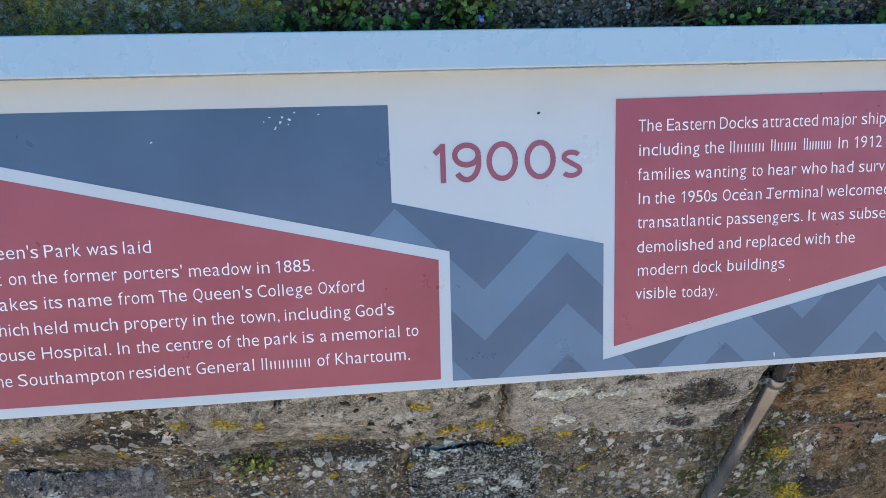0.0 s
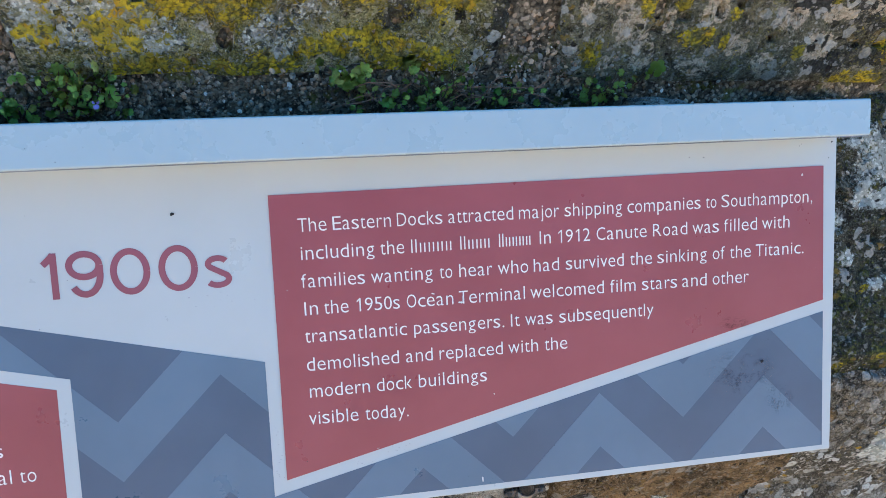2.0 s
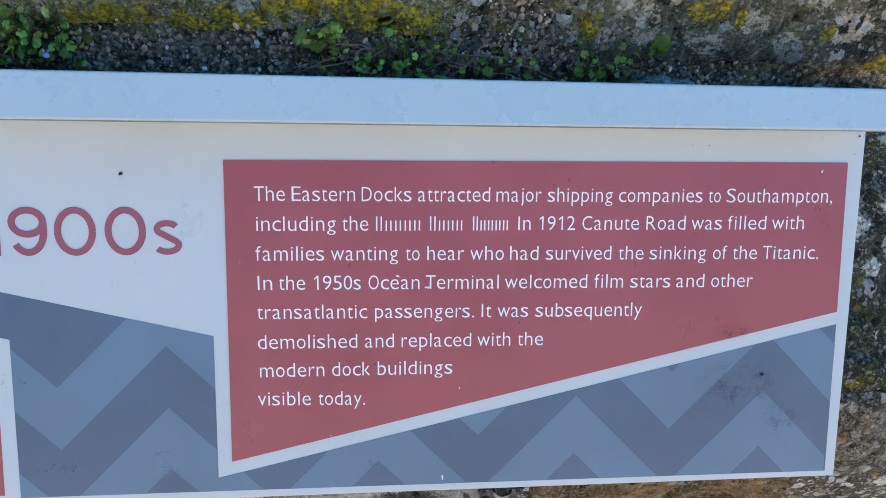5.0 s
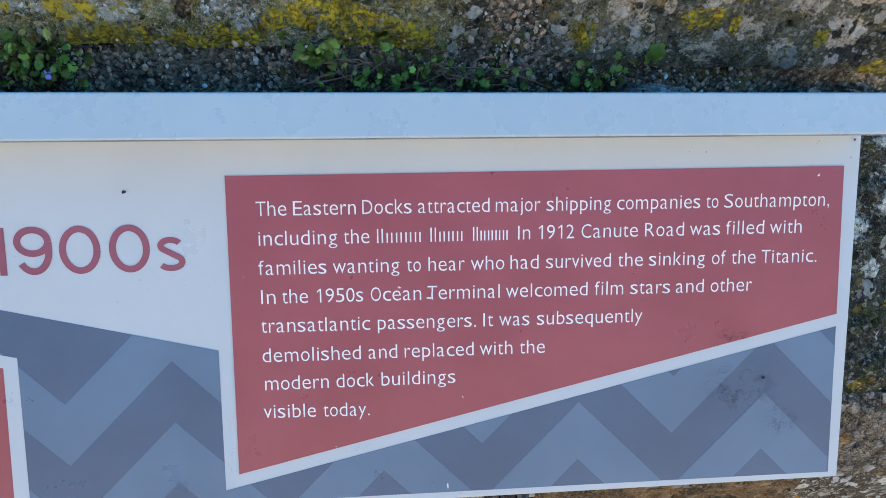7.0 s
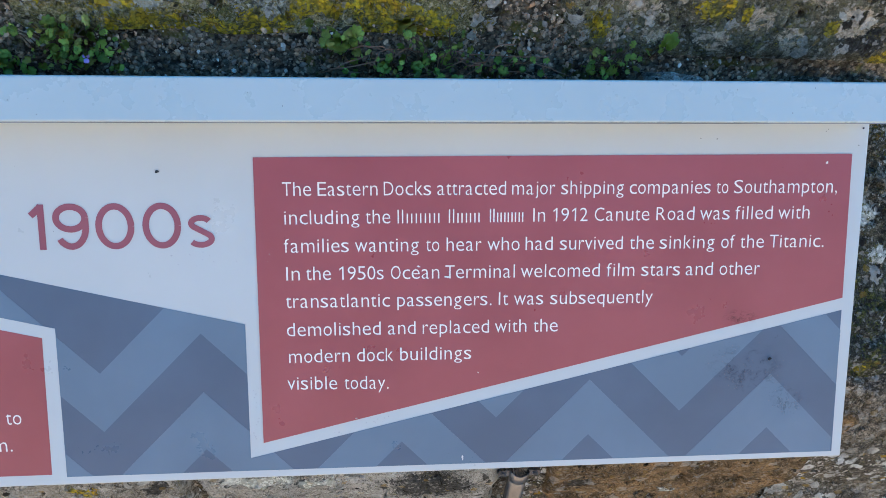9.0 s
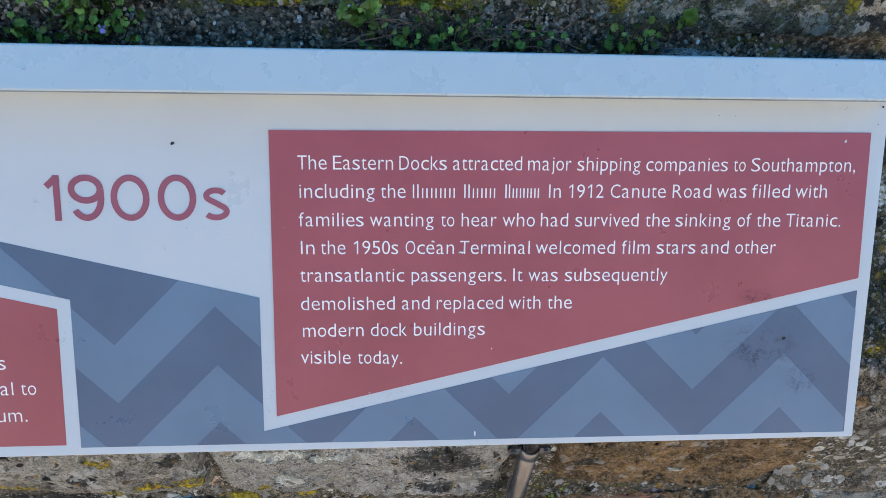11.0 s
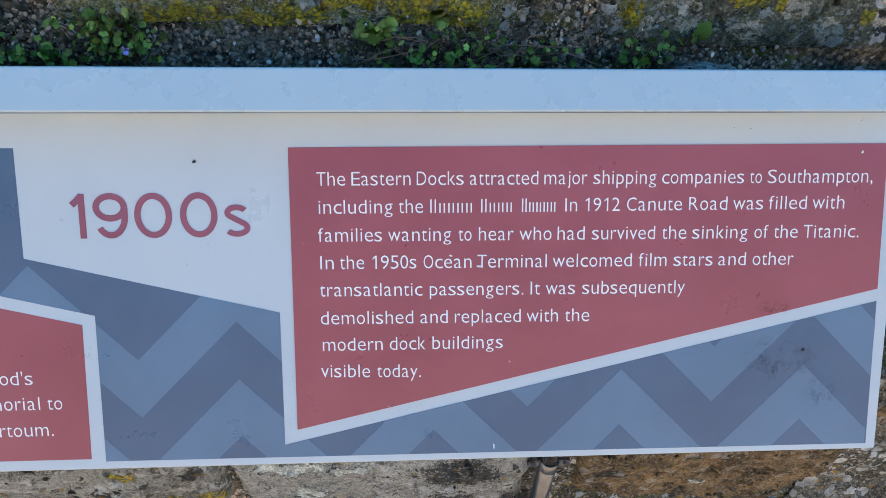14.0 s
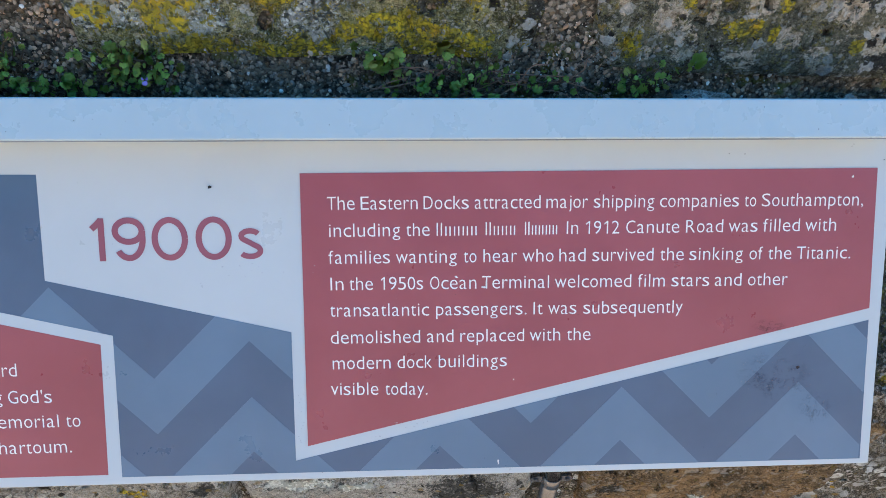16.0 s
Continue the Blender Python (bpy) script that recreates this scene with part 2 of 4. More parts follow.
def pebble_material():
    n = Nodes("mixed_pebble")
    g = n.tree.nodes.new("ShaderNodeNewGeometry").outputs["Random Per Island"]
    col = n.mix(n.ramp(g, 0.0, 0.6), (0.15, 0.113, 0.074), (0.62, 0.47, 0.3))
    col = n.mix(n.ramp(g, 0.62, 0.64, 0, 0.75), col, (0.4, 0.24, 0.12))
    col = n.mix(n.ramp(g, 0.7, 0.74), col, (0.3, 0.26, 0.21))
    col = n.mix(n.ramp(g, 0.9, 1.0), col, (0.85, 0.8, 0.7))
    col = n.mix(n.ramp(n.noise(400, 4), 0.55, 0.7, 0, 0.6), col, (0.05, 0.045, 0.035))
    return n.done(col, 0.85, n.noise(600, 3), 0.001, 0.5, spec=0.3)


M_PEBBLE = pebble_material()


def leaf_material(name, deep, fresh):
    n = Nodes(name)
    col = n.mix(n.random(), deep, fresh)
    col = n.mix(n.ramp(n.noise(160, 4), 0.4, 0.7, 0, 0.5), col, tuple(c * 1.5 for c in fresh))
    n.bsdf.inputs["Subsurface Weight"].default_value = 0.12
    n.bsdf.inputs["Subsurface Radius"].default_value = (0.002, 0.003, 0.001)
    return n.done(col, 0.55, n.noise(250, 4), 0.0008, 0.4, spec=0.28)


M_LEAF = leaf_material("toadflax_leaf", (0.14, 0.19, 0.036), (0.44, 0.53, 0.09))
M_LEAF_YELLOW = leaf_material("yellowing_leaf", (0.26, 0.27, 0.05), (0.45, 0.44, 0.1))
M_STEM = Nodes("plant_stem").done((0.11, 0.075, 0.04), 0.7)
M_DRY = Nodes("dry_stem").done((0.3, 0.175, 0.1), 0.8)
M_PETAL = Nodes("lilac_petal").done((0.42, 0.27, 0.6), 0.6)


def metal_material():
    n = Nodes("dull_galvanised_steel")
    smear = n.noise(30, 6, 0.6, stretch=(1, 1, 0.12))
    col = n.mix(n.ramp(smear, 0.35, 0.65), (0.14, 0.135, 0.138), (0.26, 0.245, 0.245))
    col = n.mix(n.ramp(n.noise(240, 5), 0.6, 0.75, 0, 0.5), col, (0.16, 0.12, 0.09))
    return n.done(col, n.ramp(smear, 0.3, 0.7, 0.16, 0.3), n.noise(500, 3), 0.0003, 0.3, metal=0.75, spec=0.6)


M_METAL = metal_material()
M_BOLT = Nodes("dark_bolt").done((0.1, 0.1, 0.11), 0.5, metal=0.8)


def plain_ground(name, a, b, scale):
    n = Nodes(name)
    col = n.mix(n.ramp(n.noise(scale, 8, 0.65), 0.3, 0.7), a, b)
    return n.done(col, 0.9, n.noise(scale * 12, 6), 0.01, 0.6)


# orange tint chosen so the unseen ground throws warm light up under the rail
M_GROUND = plain_ground("warm_bounce_ground", (0.55, 0.335, 0.19), (0.71, 0.45, 0.265), 1.5)
# colour of the added far wall, picked for its warm bounce and reflection
M_BOUNCE_WALL = plain_ground("warm_bounce_render", (0.37, 0.285, 0.22), (0.5, 0.395, 0.31), 0.8)


# ---- helpers ----
def part(name, bm, material, parent=None, label="", smooth=False):
    """Links a bmesh as one mesh object in the board's frame, under a thing or a part."""
    me = bpy.data.meshes.new(name)
    bmesh.ops.recalc_face_normals(bm, faces=bm.faces)
    bm.to_mesh(me)
    bm.free()
    return part_from(name, me, material, parent, label, smooth)


def part_from(name, me, material, parent=None, label="", smooth=False):
    if material:
        me.materials.clear()
        me.materials.append(material)
    if smooth:
        me.polygons.foreach_set("use_smooth", [True] * len(me.polygons))
    ob = new(name, me)
    if parent is None:
        ob.matrix_world = LEAN
    else:
        ob.parent = parent
        base = parent.get("base")
        if base is not None:
            ob.location = -Vector(base)
    if label:
        ob["label"] = label
    return ob


def thing(name, base, label, category, group="", kind=""):
    """An Empty at the base of a thing, given in the board's frame."""
    ob = new(name)
    ob.empty_display_size = 0.05
    ob.matrix_world = LEAN @ Matrix.Translation(base)
    ob["base"] = list(base)
    return tagged(ob, label, category, group, kind)


def add_prism(bm, outline, front, back):
    """A flat plate with the outline (x, z), from y = front to y = back."""
    a = [bm.verts.new((x, front, z)) for x, z in outline]
    b = [bm.verts.new((x, back, z)) for x, z in outline]
    bm.faces.new(a)
    bm.faces.new(b[::-1])
    for i in range(len(a)):
        j = (i + 1) % len(a)
        bm.faces.new((a[j], a[i], b[i], b[j]))


def prism(outline, front, back, bevel=0.0):
    bm = bmesh.new()
    add_prism(bm, outline, front, back)
    if bevel:
        bmesh.ops.bevel(bm, geom=bm.edges[:], offset=bevel, segments=3, profile=0.5, affect="EDGES")
    return bm


def clip_below(poly, f, keep_below):
    """Cuts a polygon (x, z) by the line z = f(x)."""
    out = []
    side = [(f(x) - z) if keep_below else (z - f(x)) for x, z in poly]
    for i, p in enumerate(poly):
        q, a, b = poly[(i + 1) % len(poly)], side[i], side[(i + 1) % len(poly)]
        if a >= 0:
            out.append(p)
        if (a >= 0) != (b >= 0):
            k = a / (a - b)
            out.append((p[0] + k * (q[0] - p[0]), p[1] + k * (q[1] - p[1])))
    return out


def add_tube(bm, points, radius, sides=16, closed_ends=True):
    """A round bar along the points; radius is a number or one for each point."""
    rings = []
    points = [Vector(p) for p in points]
    side = None
    for i, p in enumerate(points):
        d = (points[min(i + 1, len(points) - 1)] - points[max(i - 1, 0)]).normalized()
        if side is None:
            side = d.orthogonal().normalized()
        side = (side - d * side.dot(d)).normalized()
        up = d.cross(side)
        r = radius[i] if isinstance(radius, (list, tuple)) else radius
        rings.append([bm.verts.new(p + (side * math.cos(a) + up * math.sin(a)) * r) for a in (2 * math.pi * k / sides for k in range(sides))])
    for a, b in zip(rings, rings[1:]):
        for k in range(sides):
            bm.faces.new((a[k], a[(k + 1) % sides], b[(k + 1) % sides], b[k]))
    if closed_ends:
        bm.faces.new(rings[0][::-1])
        bm.faces.new(rings[-1])


def lattice(ix, iy, iz, seed):
    h = (ix * 374761393 + iy * 668265263 + iz * 2147483647 + seed * 1274126177) & 0xFFFFFFFF
    h = ((h ^ (h >> 13)) * 1274126177) & 0xFFFFFFFF
    return ((h ^ (h >> 16)) & 0xFFFF) / 65535.0


def value_noise(x, y, z, seed=0):
    """Smooth noise from 0 to 1 on numpy arrays."""
    fx, fy, fz = np.floor(x), np.floor(y), np.floor(z)
    ix, iy, iz = fx.astype(np.int64), fy.astype(np.int64), fz.astype(np.int64)
    u, v, w = (t * t * (3 - 2 * t) for t in (x - fx, y - fy, z - fz))
    out = 0
    for dx in (0, 1):
        for dy in (0, 1):
            for dz in (0, 1):
                k = (u if dx else 1 - u) * (v if dy else 1 - v) * (w if dz else 1 - w)
                out = out + k * lattice(ix + dx, iy + dy, iz + dz, seed)
    return out


def fbm(x, z, scale, octaves=5, seed=0, gain=0.55):
    total, amp, norm = 0, 1.0, 0
    for o in range(octaves):
        total = total + amp * value_noise(x * scale + 17.3 * o, z * 0 + 3.7 * o, z * scale + 9.1 * o, seed + o)
        norm += amp
        amp *= gain
        scale *= 2.03
    return total / norm - 0.5


# ---- the information board ----
sign = thing("information_board", (0.0, 0.0, 1.027), "long white printed history board with red and slate-blue text blocks", "sign")


def bottom(x):
    return 1.0295 - 0.006 * x


part("board_panel", prism([(-0.95, bottom(-0.95)), (0.514, bottom(0.514)), (0.514, 1.35), (-0.95, 1.35)], 0.0, 0.011, 0.0012), M_CREAM, sign, "cream-white enamelled panel")
# thin edge strip of the tray behind the printed face
part("edge_tray", prism([(-0.95, bottom(-0.95) + 0.0005), (0.518, bottom(0.518) + 0.0005), (0.518, 1.335), (-0.95, 1.335)], 0.0115, 0.02, 0.001), M_EDGE, sign)
# dark strip laid in the gap, whose shade is in its colour
part("edge_gap", prism([(0.5138, bottom(0.514) + 0.001), (0.5154, bottom(0.514) + 0.001), (0.5154, 1.334), (0.5138, 1.334)], 0.009, 0.0114), M_SHADE_LINE, sign, "dark strip standing for the shaded gap at the panel edge")
cap = part("cap_rail", prism([(-0.95, 1.3318), (0.5125, 1.3268), (0.5125, 1.3582), (-0.95, 1.3663)], -0.045, 0.024, 0.0015), M_CAP, sign, "white projecting cap rail", smooth=False)
# added dark strip: the line of shade below the rail, put in as colour
part("lip_shade", prism([(-0.949, 1.3309), (0.5115, 1.3259), (0.5115, 1.3272), (-0.949, 1.3322)], -0.0435, -0.040), M_SHADE_LINE, cap, "thin dark strip standing for the shade under the rail's lip")

LAYER = 0.00016


def field_low(x):
    return 1.0412 - 0.0094 * (x + 0.57) / 1.07


def step_line(x0, z0, x1, z1):
    return lambda x: z0 + (x - x0) * (z1 - z0) / (x1 - x0)


white_slope = step_line(-0.213, 1.2128, -0.0115, 1.164)
right_slope = step_line(-0.0115, 1.0475, 0.503, 1.1635)

left_field = [(-0.95, field_low(-0.95)), (-0.0115, field_low(-0.0115)), (-0.0115, 1.164), (-0.213, 1.2128), (-0.213, 1.301), (-0.95, 1.3075)]
right_field = [(-0.0115, field_low(-0.0115)), (0.505, field_low(0.505)), (0.503, 1.1635), (-0.0115, 1.0475)]
part("slate_field", prism(left_field, -LAYER, 0.001), M_SLATE, sign, "slate-blue printed ground")
part("slate_field", prism(right_field, -LAYER, 0.001), M_SLATE, sign, "slate-blue printed ground")


def chevrons():
    """Pale zigzag bands at 45 degrees, each arm a piece of its own."""
    half, peak = 0.0815, -0.2105
    for k, top in enumerate((1.2072, 1.1072)):
        for i in range(-1 if k else 0, 9):
            x0 = peak + (i - (1 if k == 0 else 0)) * half + (0.0 if k else half)
            x1 = x0 + half
            rising = (round((x0 - peak) / half) % 2) == 1
            z0, z1 = (top - half, top) if rising else (top, top - half)
            arm = [(x0, z0 - 0.05), (x1, z1 - 0.05), (x1, z1), (x0, z0)]
            for lo, hi, x_from, x_to in ((field_low, white_slope, -0.26, -0.0115), (field_low, right_slope, -0.0115, 0.5035)):
                p = clip_below(clip_below(arm, hi, True), lo, False)
                for edge, keep_right in ((x_from, True), (x_to, False)):
                    q = []
                    for a in range(len(p)):
                        m, n_ = p[a], p[(a + 1) % len(p)]
                        inside = (m[0] >= edge) if keep_right else (m[0] <= edge)
                        inside2 = (n_[0] >= edge) if keep_right else (n_[0] <= edge)
                        if inside:
                            q.append(m)
                        if inside != inside2:
                            f = (edge - m[0]) / (n_[0] - m[0])
                            q.append((edge, m[1] + f * (n_[1] - m[1])))
                    p = q
                if len(p) >= 3:
                    part("chevron_band", prism(p, -2 * LAYER, 0.0), M_SLATE_LIGHT, sign)


chevrons()
# the arm that falls to the left of the first peak
part("chevron_band", prism([(-0.2105, 1.2072), (-0.2105, 1.172), (-0.2385, 1.1795)], -2 * LAYER, 0.0), M_SLATE_LIGHT, sign)

# white borders and the red text blocks
part("white_border", prism([(-0.95, field_low(-0.95) - 0.001), (-0.1615, field_low(-0.16) - 0.001), (-0.161, 1.1645), (-0.546, 1.259), (-0.95, 1.358 - 0.06)], -3 * LAYER, 0.0), M_CREAM, sign)
left_red = part("red_block", prism([(-0.93, field_low(-0.93) + 0.001), (-0.173, 1.0402), (-0.1715, 1.157), (-0.547, 1.248), (-0.93, 1.2875)], -4 * LAYER, 0.0), M_RED, sign, "brick-red printed text block")
right_red = part("red_block", prism([(-0.0005, 1.0608), (0.5025, 1.1745), (0.5, 1.30), (0.0, 1.30)], -4 * LAYER, 0.0), M_RED, sign, "brick-red printed text block")


# ---- lettering ----
def glyph(text):
    """The built-in font's outline of one character, as points and faces."""
    curve = bpy.data.curves.new("word", "FONT")
    curve.body, curve.size, curve.resolution_u = text, 1.0, 3
    curve.offset = LETTER_WEIGHT
    ob = bpy.data.objects.new("word", curve)
    scene.collection.objects.link(ob)
    bpy.context.view_layer.update()
    me = bpy.data.meshes.new_from_object(ob.evaluated_get(bpy.context.evaluated_depsgraph_get()))
    bpy.data.objects.remove(ob)
    bpy.data.curves.remove(curve)
    v = np.array([p.co[:2] for p in me.vertices])
    faces = [list(p.vertices) for p in me.polygons]
    bpy.data.meshes.remove(me)
    return v, faces


LETTER_WEIGHT = -0.0085
CAP_HEIGHT = 0.0112
FONT_CAP = glyph("H")[0][:, 1].max()
FONT_X = glyph("x")[0][:, 1].max()
# advance widths of the sign's narrow engineering lettering, in thousandths of its size
ADVANCE = {}
for letters, wide in (("il", 236), ("j", 240), ("I", 272), (".,", 240), ("'", 190), ("f", 303), ("t", 320), ("r", 383), ("vxy", 452), ("sc", 468), ("kz", 490), ("a", 512), ("eo", 522), ("bdghnpqu", 537), ("TL", 530), ("SA", 575), ("FE", 550), ("PKCGO", 606), ("QRDB", 622), ("HNU", 668), ("w", 690), ("0123456789", 560), ("M", 768), ("m", 815), ("W", 850)):
    for letter in letters:
        ADVANCE[letter] = wide
STEM_LEFT, STEM_RIGHT = set("bhiklmnprujIHEFKLPRDBMNU"), set("adghijlmnquIHMNU")
OPEN_LEFT, OPEN_RIGHT = set("tfvwxyTAWsS"), set("tfrvwxykTAWLFEcK")
KEEP_WIDTH = set("ilj.,'I1")
GLYPHS = {}


def letter_shape(ch):
    """One character in the sign's proportions: points with a cap height of 0.712, faces, advance."""
    if ch in GLYPHS:
        return GLYPHS[ch]
    v, faces = glyph(ch)
    v = v.copy()
    wide = ADVANCE.get(ch, 540) / 1000
    left = 0.07 if ch in STEM_LEFT else 0.02 if ch in OPEN_LEFT else 0.045
    right = 0.07 if ch in STEM_RIGHT else 0.015 if ch in OPEN_RIGHT else 0.045
    low, high = v[:, 0].min(), v[:, 0].max()
    if ch in KEEP_WIDTH:
        v[:, 0] = (v[:, 0] - low) * 1.03 + (wide - (high - low) * 1.03) * (0.62 if ch == "1" else 0.5)
    else:
        v[:, 0] = left + (v[:, 0] - low) * (wide - left - right) / (high - low)
    if ch.islower():
        v[:, 1] = np.interp(v[:, 1], (-0.23, 0.0, FONT_X, FONT_CAP), (-0.2, 0.0, 0.515, 0.722))
    else:
        v[:, 1] *= 0.712 / FONT_CAP
    if ch == "1":
        # the flag of the figure one
        x, k = v[:, 0].min(), len(v)
        v = np.vstack((v, [(x + 0.01, 0.712), (x - 0.155, 0.585), (x - 0.155, 0.505), (x + 0.01, 0.63)]))
        faces = faces + [[k, k + 1, k + 2, k + 3]]
    GLYPHS[ch] = v, faces, wide
    return GLYPHS[ch]


def word_mesh(text):
    """A word set letter by letter, as vertices and faces."""
    points, faces, pen = [], [], 0.0
    for ch in text:
        v, f, wide = letter_shape(ch)
        start = sum(len(p) for p in points)
        points.append(v + np.array((pen, 0.0)))
        faces += [[start + i for i in face] for face in f]
        pen += wide + 0.012
    return np.vstack(points), faces


# words that stand for names are set as plain bars
BARRED = {"Gordon", "White", "Star", "Line."}


def text_line(row, parent):
    left_z, right_z, text = row
    items = text.split()
    words = [(items[i], float(items[i + 1]) / 1e4, float(items[i + 2]) / 1e4) for i in range(0, len(items), 3)]
    # keep a word space of about a third of the cap height
    for i in range(len(words) - 1):
        lack = max(0.0, 0.005 - (words[i + 1][1] - words[i][2]))
        words[i] = (words[i][0], words[i][1], words[i][2] - lack * 0.6)
        words[i + 1] = (words[i + 1][0], words[i + 1][1] + lack * 0.4, words[i + 1][2])
    first, last = words[0][1], words[-1][2]
    verts, faces = [], []
    y = -5 * LAYER
    for w, x0, x1 in words:
        z0 = left_z + (right_z - left_z) * (x0 - first) / max(1e-6, last - first)
        z1 = left_z + (right_z - left_z) * (x1 - first) / max(1e-6, last - first)
        start = len(verts)
        if w in BARRED:
            pitch = (x1 - x0) / len(w)
            for i in range(len(w)):
                h = CAP_HEIGHT * (1.0 if i == 0 else 0.71)
                for at in (0.12, 0.6):
                    a, b, k = x0 + pitch * (i + at), x0 + pitch * (i + at) + 0.0011, len(verts)
                    verts += [(a, y, z0), (b, y, z0), (b, y, z0 + h), (a, y, z0 + h)]
                    faces.append([k, k + 1, k + 2, k + 3])
            continue
        v, f = word_mesh(w)
        low, high = v[:, 0].min(), v[:, 0].max()
        k = (x1 - x0) / (high - low)
        for px, pz in v:
            s = (px - low) / (high - low)
            verts.append((x0 + (px - low) * k, y, z0 + (z1 - z0) * s + pz * CAP_HEIGHT / 0.712))
        faces += [[start + i for i in face] for face in f]
    me = bpy.data.meshes.new("text_line")
    me.from_pydata(verts, [], faces)
    return part_from("text_line", me, M_LETTER, parent)


RIGHT_TEXT = [
    (1.2690, 1.2670, "The 220 450 Eastern 500 980 Docks 1030 1420 attracted 1460 2030 major 2080 2440 shipping 2490 3020 companies 3070 3770 to 3820 3930 Southampton, 3970 4890"),
    (1.2460, 1.2450, "including 230 830 the 880 1080 White 1130 1500 Star 1550 1830 Line. 1890 2190 In 2260 2360 1912 2430 2720 Canute 2780 3250 Road 3310 3640 was 3690 3950 filled 4000 4330 with 4380 4660"),
    (1.2230, 1.2200, "families 220 740 wanting 790 1310 to 1370 1480 hear 1540 1830 who 1880 2150 had 2200 2430 survived 2490 3030 the 3090 3300 sinking 3350 3830 of 3890 4010 the 4060 4270 Titanic. 4320 4810"),
    (1.2000, 1.1970, "In 230 340 the 390 590 1950s 660 1020 Ocean 1080 1480 Terminal 1530 2120 welcomed 2160 2840 film 2900 3140 stars 3200 3540 and 3590 3830 other 3890 4250"),
    (1.1770, 1.1740, "transatlantic 220 1070 passengers. 1130 1920 It 1980 2060 was 2110 2360 subsequently 2420 3310"),
    (1.1530, 1.1510, "demolished 220 990 and 1050 1280 replaced 1340 1900 with 1950 2220 the 2280 2490"),
    (1.1300, 1.1290, "modern 230 730 dock 790 1090 buildings 1150 1750"),
    (1.1070, 1.1050, "visible 210 620 today. 680 1050"),
]
LEFT_TEXT = [
    (1.1790, 1.1780, "Queen's -5780 -5240 Park -5190 -4880 was -4840 -4570 laid -4530 -4290"),
    (1.1560, 1.1530, "out -5750 -5570 on -5510 -5370 the -5320 -5110 former -5050 -4600 porters' -4540 -4040 meadow -3980 -3430 in -3380 -3270 1885. -3210 -2870"),
    (1.1330, 1.1310, "takes -5670 -5300 its -5240 -5090 name -5040 -4670 from -4610 -4310 The -4260 -4020 Queen's -3960 -3440 College -3390 -2900 Oxford -2840 -2420"),
    (1.1100, 1.1070, "which -5750 -5400 held -5350 -5070 much -5010 -4640 property -4580 -4030 in -3980 -3870 the -3820 -3620 town, -3560 -3210 including -3160 -2560 God's -2510 -2150"),
    (1.0870, 1.0850, "House -5770 -5370 Hospital. -5310 -4720 In -4660 -4560 the -4500 -4300 centre -4240 -3830 of -3780 -3660 the -3610 -3410 park -3360 -3060 is -3010 -2910 a -2850 -2790 memorial -2740 -2110 to -2050 -1930"),
    (1.0630, 1.0620, "the -5770 -5590 Southampton -5540 -4630 resident -4580 -4040 General -3990 -3470 Gordon -3410 -2940 of -2890 -2770 Khartoum. -2720 -2020"),
]
for row in RIGHT_TEXT:
    text_line(row, right_red)
for row in LEFT_TEXT:
    text_line(row, left_red)


def add_stroke(bm, points, width, y=-2 * LAYER):
    """A flat pen stroke along (x, z) points with square ends."""
    pts = [Vector((p[0], 0, p[1])) for p in points]
    rails = []
    for i, p in enumerate(pts):
        d = (pts[min(i + 1, len(pts) - 1)] - pts[max(i - 1, 0)]).normalized()
        s = Vector((-d.z, 0, d.x)) * width / 2
        rails.append((bm.verts.new((p.x + s.x, y, p.z + s.z)), bm.verts.new((p.x - s.x, y, p.z - s.z))))
    for a, b in zip(rails, rails[1:]):
        bm.faces.new((a[0], b[0], b[1], a[1]))


def arc(cx, cz, rx, rz, a0, a1, steps=40):
    return [(cx + rx * math.cos(radians(a)), cz + rz * math.sin(radians(a))) for a in (a0 + (a1 - a0) * i / steps for i in range(steps + 1))]


PEN = 0.0051


def year_digits():
    h = PEN / 2
    bm = bmesh.new()
    add_stroke(bm, [(-0.1645, 1.2285), (-0.1645, 1.2645)], PEN)
    add_stroke(bm, [(-0.1722, 1.2555), (-0.1680, 1.2592), (-0.1640, 1.2632)], PEN, -2.4 * LAYER)
    yield bm
    bm = bmesh.new()
    add_stroke(bm, arc(-0.1425, 1.2535, 0.0135 - h, 0.0115 - h, 0, 360), PEN)
    add_stroke(bm, [(-0.1313, 1.2535)] + arc(-0.1425, 1.2465, 0.0112, 0.0182 - h, 0, -142), PEN, -2.4 * LAYER)
    yield bm
    for cx in (-0.109, -0.073):
        bm = bmesh.new()
        add_stroke(bm, arc(cx, 1.2465, 0.0149 - h, 0.0184 - h, 0, 360, 56), PEN)
        yield bm
    bm = bmesh.new()
    top = arc(-0.043, 1.2480, 0.0098 - h, 0.0066 - h * 0.9, 25, 235, 24)
    low = arc(-0.043, 1.2355, 0.0108 - h, 0.0072 - h * 0.9, 55, -150, 24)
    add_stroke(bm, top + low, PEN * 0.92)
    yield bm


for bm in year_digits():
    part("numeral", bm, M_RED_SHEEN, sign, "red printed numeral with a purple sheen in its colour")


def add_fleck(bm, x, z, rx, rz, y, rng, sides=9):
    a0 = rng.random() * 6
    vs = [bm.verts.new((x + rx * (0.6 + 0.6 * rng.random()) * math.cos(a0 + 2 * math.pi * i / sides), y, z + rz * (0.6 + 0.6 * rng.random()) * math.sin(a0 + 2 * math.pi * i / sides))) for i in range(sides)]
    bm.faces.new(vs)


